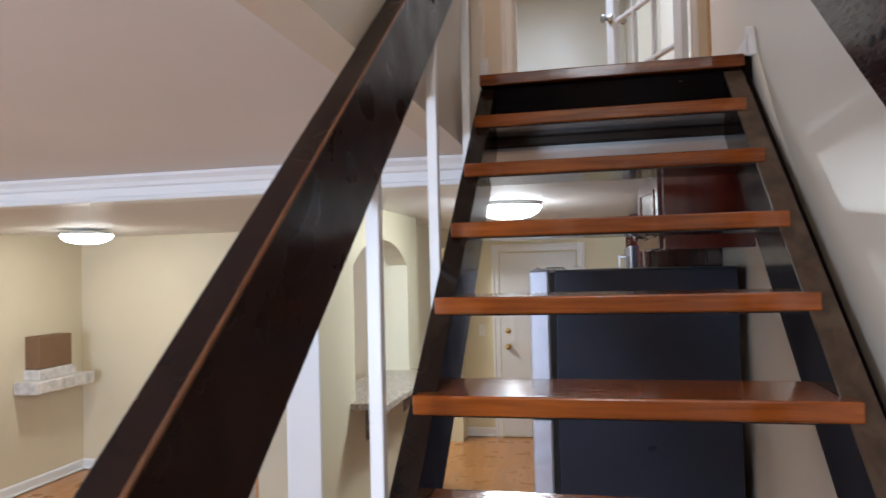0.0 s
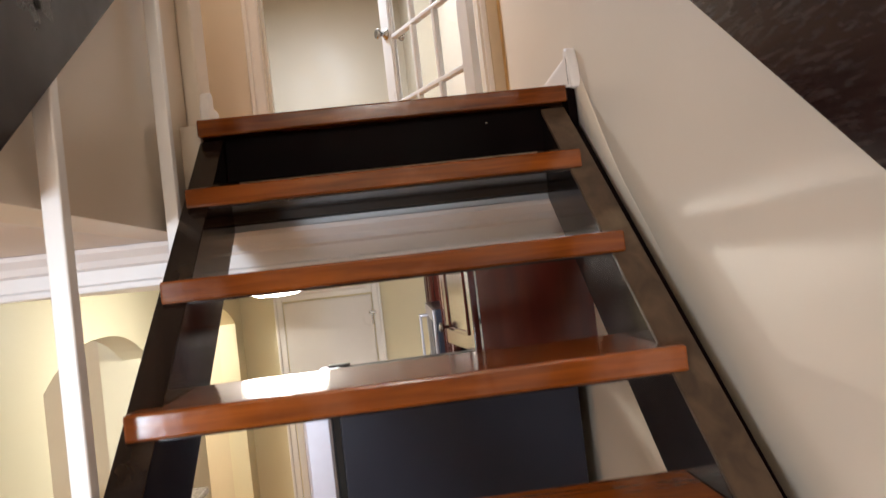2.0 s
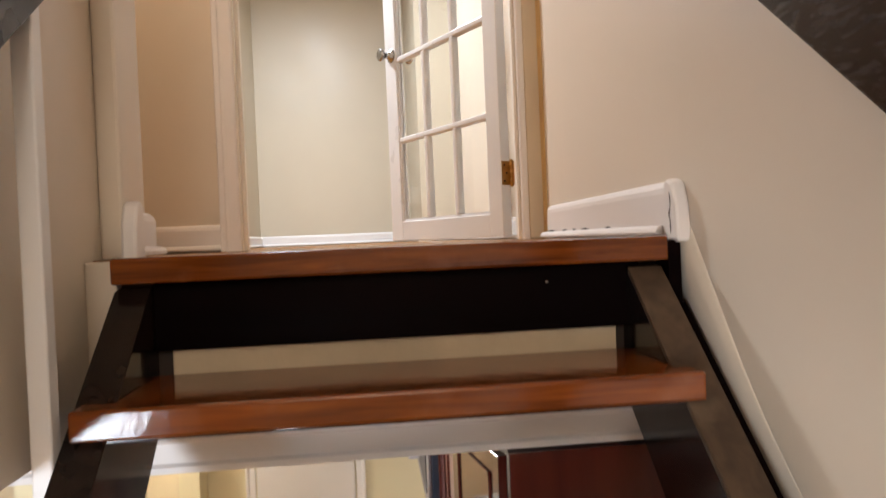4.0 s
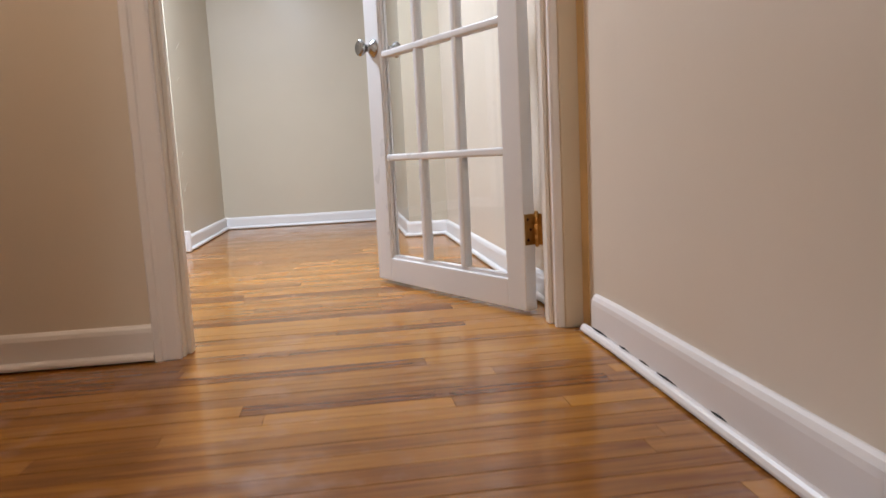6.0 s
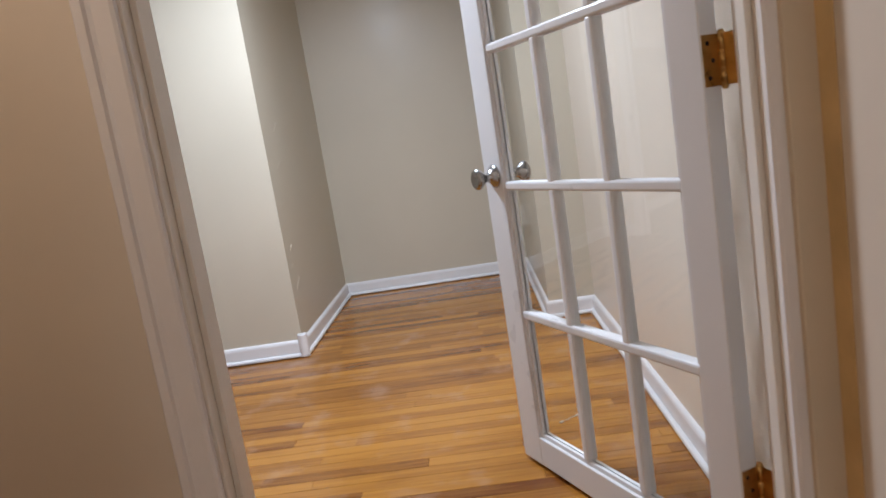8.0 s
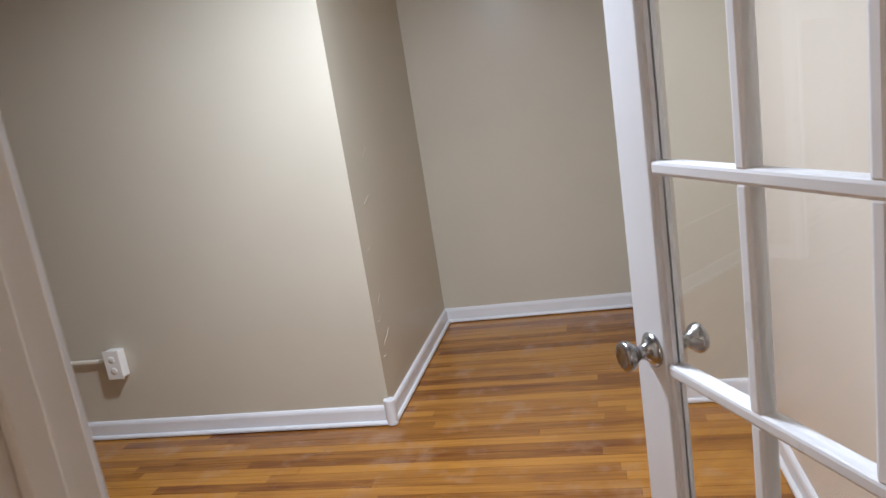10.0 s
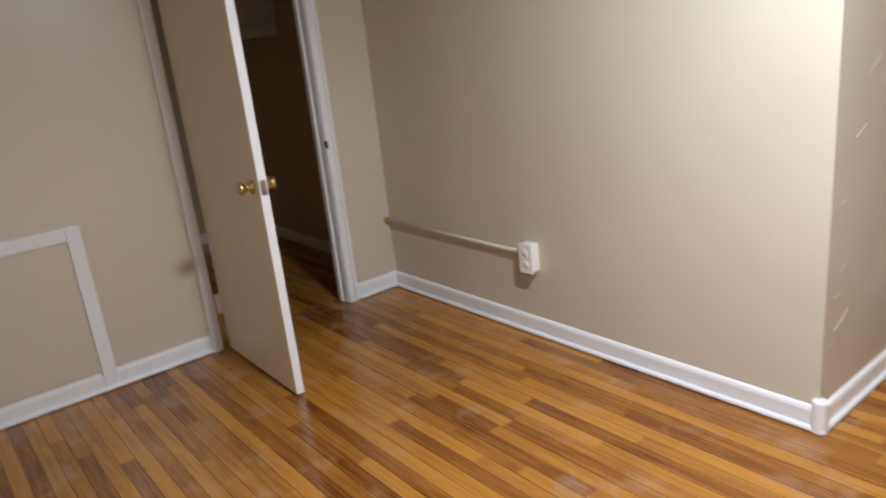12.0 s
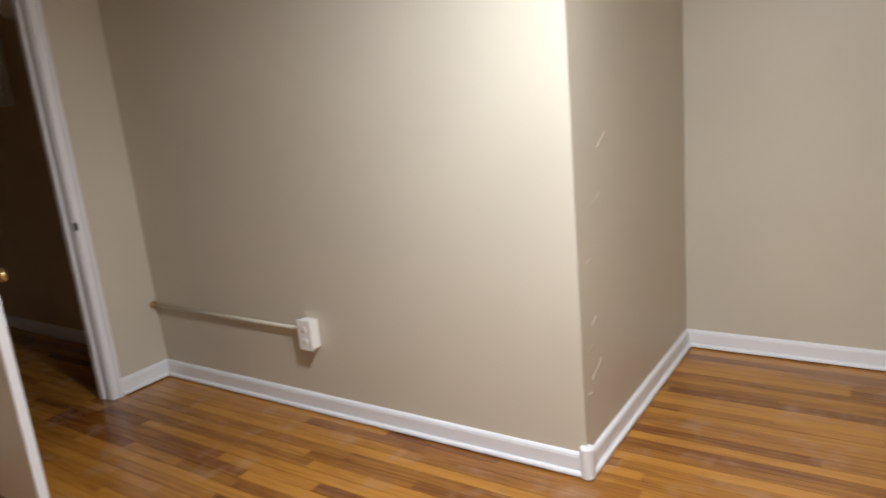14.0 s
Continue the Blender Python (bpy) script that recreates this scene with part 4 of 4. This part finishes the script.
boxpart("body", (0.19, XR, 3.47, 5.60, 0.0, 0.87), CHERRY, counter)
boxpart("worktop", (0.16, XR, 3.45, 5.62, 0.87, 0.91), GRANITE, counter, 0.004)

# white door in the kitchen end wall
door3 = base("door_3", (-0.4, KFAR, 0), "closed flat white kitchen door with a brass knob", "door", "", "structure")
boxpart("leaf", (-0.77, 0.0, KFAR - 0.022, KFAR, 0.012, 1.87), DOORWHITE, door3, 0.003)
bm = bmesh.new()
knob_mesh(bm, pose(-0.70, KFAR - 0.022, 0.92, 90), False)
part("knob", bm, BRASS, door3, "brass knob")
bm = bmesh.new()
lathe(bm, [(0.028, 0), (0.028, 0.008), (0.016, 0.012), (0.001, 0.013)], pose(-0.70, KFAR - 0.022, 1.08, 90), 18)
part("deadbolt", bm, BRASS, door3)
bm = bmesh.new()
box(bm, -0.035, 0.035, KFAR - 0.040, KFAR - 0.0225, 1.70, 1.715, 0.002)
box(bm, -0.012, -0.004, KFAR - 0.034, KFAR - 0.0225, 1.60, 1.73, 0.002)
part("surface_bolt", bm, CHROME, door3)
casing_y("trim_casing_kitchen", -0.78, 0.01, 0, 1.885, KFAR, -1, TRIM, 0.075, "white kitchen door casing")
bm = bmesh.new()
sweep(bm, [(-1.15, KFAR), (-0.86, KFAR)], SKIRT, 0.0)
tagged(part("baseboard_kitchen", bm, TRIM), "white kitchen baseboard", "baseboard", "", "structure")
sw = base("light_switch", (-0.99, KFAR, 1.08), "white wall light switch", "light switch")
boxpart("plate", (-1.005, -0.935, KFAR - 0.006, KFAR, 1.03, 1.145), PLASTIC, sw, 0.002)
boxpart("toggle", (-0.976, -0.964, KFAR - 0.016, KFAR - 0.006, 1.075, 1.10), PLASTIC, sw, 0.002)

# granite ledge in the arched hatch, white post at the partition's end
ledge = boxpart("granite_ledge", (PX - 0.22, PX + 0.20, 3.20, 4.42, 1.03, 1.065), GRANITE, None, 0.006)
tagged(ledge, "speckled granite ledge in the arched hatch", "countertop")
for y in (3.45, 4.2):
    bm = bmesh.new()
    prism(bm, [(PX + 0.0, 1.03), (PX + 0.14, 1.03), (PX + 0.13, 0.98), (PX + 0.03, 0.86), (PX, 0.82)], "y", y - 0.025, y + 0.025, 0.004)
    tagged(part("ledge_bracket", bm, GRANITE), "curved bracket under the granite ledge", "bracket")
solid("trim_partition_end", [(PX - 0.14, PX + 0.008, 2.785, 2.80, 0, KIT_CEIL), (PX - 0.16, PX - 0.13, 2.80, 2.88, 0, KIT_CEIL)], TRIM, "white painted partition end post", "post", bevel=0.003)

# ---------- den ----------
bm = bmesh.new()
sweep(bm, [(DENX, BACKY), (DENX, DENY), (PX - 0.13, DENY)], SKIRT, 0.0)
tagged(part("baseboard_den", bm, TRIM), "white den baseboard", "baseboard", "", "structure")
boxob = boxpart("wall_box", (DENX, DENX + 0.14, 4.74, 5.10, 0.99, 1.255), BROWNBOX, None, 0.006)
tagged(boxob, "plain brown box above a stone shelf on the den wall", "box")
shelf = base("stone_shelf", (DENX, 4.95, 0.85), "white veined stone shelf fixed to the den wall", "shelf")
boxpart("upper_slab", (DENX, DENX + 0.16, 4.72, 5.12, 0.90, 0.985), STONE, shelf, 0.008)
boxpart("lower_slab", (DENX, DENX + 0.22, 4.62, 5.28, 0.80, 0.90), STONE, shelf, 0.010)
bm = bmesh.new()
lathe(bm, [(0.001, 0), (0.065, 0), (0.065, -0.02), (0.045, -0.035), (0.001, -0.037)], pose(-2.45, 4.9, KIT_CEIL), 24)
tagged(part("smoke_detector", bm, PLASTIC), "round white smoke detector on the den ceiling", "smoke detector")
tablet = boxpart("granite_counter", (-2.05, PX - 0.22, 3.9, 4.35, 0.88, 0.92), GRANITE, None, 0.006)
tagged(tablet, "speckled granite bar top in the den", "countertop")
bm = bmesh.new()
box(bm, -1.95, PX - 0.3, 3.98, 4.3, 0, 0.88, 0.003)
tagged(part("half_wall_den", bm, TAN), "tan painted half wall under the bar top", "half wall")

# ---------- oak strips of the upper floor ----------
STRIP = 0.0572
rng = random.Random(7)
LENGTHS = [0.36, 0.55, 0.74, 0.95, 1.16, 1.40, 1.75]
shapes = {}


def strip_shape(length):
    if length not in shapes:
        h, w, c = length / 2 - 0.0004, STRIP / 2 - 0.0008, 0.0003
        v = [(-h, -w, -0.015), (h, -w, -0.015), (h, w, -0.015), (-h, w, -0.015), (-h, -w, -c), (h, -w, -c), (h, w, -c), (-h, w, -c), (-h + c / 4, -w + c / 4, 0), (h - c / 4, -w + c / 4, 0), (h - c / 4, w - c / 4, 0), (-h + c / 4, w - c / 4, 0)]
        f = [(0, 3, 2, 1), (8, 9, 10, 11)] + [(a + i, a + (i + 1) % 4, a + 4 + (i + 1) % 4, a + 4 + i) for a in (0, 4) for i in range(4)]
        shapes[length] = (v, f)
    return shapes[length]


def rows_of_strips():
    y = 4.61
    while y < 6.26:
        x = -5.4
        while x < WEST - 0.13:
            n = rng.choice(LENGTHS)
            yield x, n, y + STRIP / 2, -5.4, WEST - 0.115
            x += n
        y += STRIP
    y = 2.677
    while y < FARY:
        ya, yb = y, min(y + STRIP, FARY)
        mid = (ya + yb) / 2
        if mid < YH0:
            x0, x1 = -1.9, XR2
        elif mid < YH1:
            x0, x1 = OX0 - 0.01, OX1 + 0.01
        elif mid < SOUTHY:
            x0, x1 = WEST, XR2
            if CY0 < mid < CY1:
                x0 = WEST - 0.115
        else:
            x0, x1 = CORNERX, XR2 if mid < JOGY else JOGX
        x = x0 - rng.random() * 0.5
        while x < x1:
            n = rng.choice(LENGTHS)
            if x + n > x0 + 0.02:
                yield x, n, mid, x0, x1
            x += n
        y += STRIP


upper = bpy.data.objects["floor_upper"]
meshes = {}
rest_v, rest_f = [], []
count = 0
for x, n, mid, x0, x1 in rows_of_strips():
    z = FLOOR + rng.uniform(-0.0005, 0.0003)
    whole = x >= x0 and x + n <= x1
    v, f = strip_shape(n)
    if whole and 3.2 < mid < 5.9 and x > -2.4 and count < 300:
        if n not in meshes:
            me = bpy.data.meshes.new("plank")
            me.from_pydata(v, [], f)
            me.materials.append(PLANK)
            meshes[n] = me
        ob = new("plank", meshes[n])
        ob.location = (x + n / 2, mid, z)
        ob.parent = upper
        count += 1
    else:
        a, b = max(x, x0), min(x + n, x1)
        if b - a < 0.01:
            continue
        k = len(rest_v)
        s = (b - a) / n
        rest_v += [((a + b) / 2 + p * s, mid + q, z + r) for p, q, r in v]
        rest_f += [[k + i for i in g] for g in f]
me = bpy.data.meshes.new("strip_flooring")
me.from_pydata(rest_v, [], rest_f)
me.materials.append(PLANKS)
rest = new("strip_flooring", me)
rest.parent = upper
tagged(rest, "honey and brown oak floor strips", "", "", "stuff")
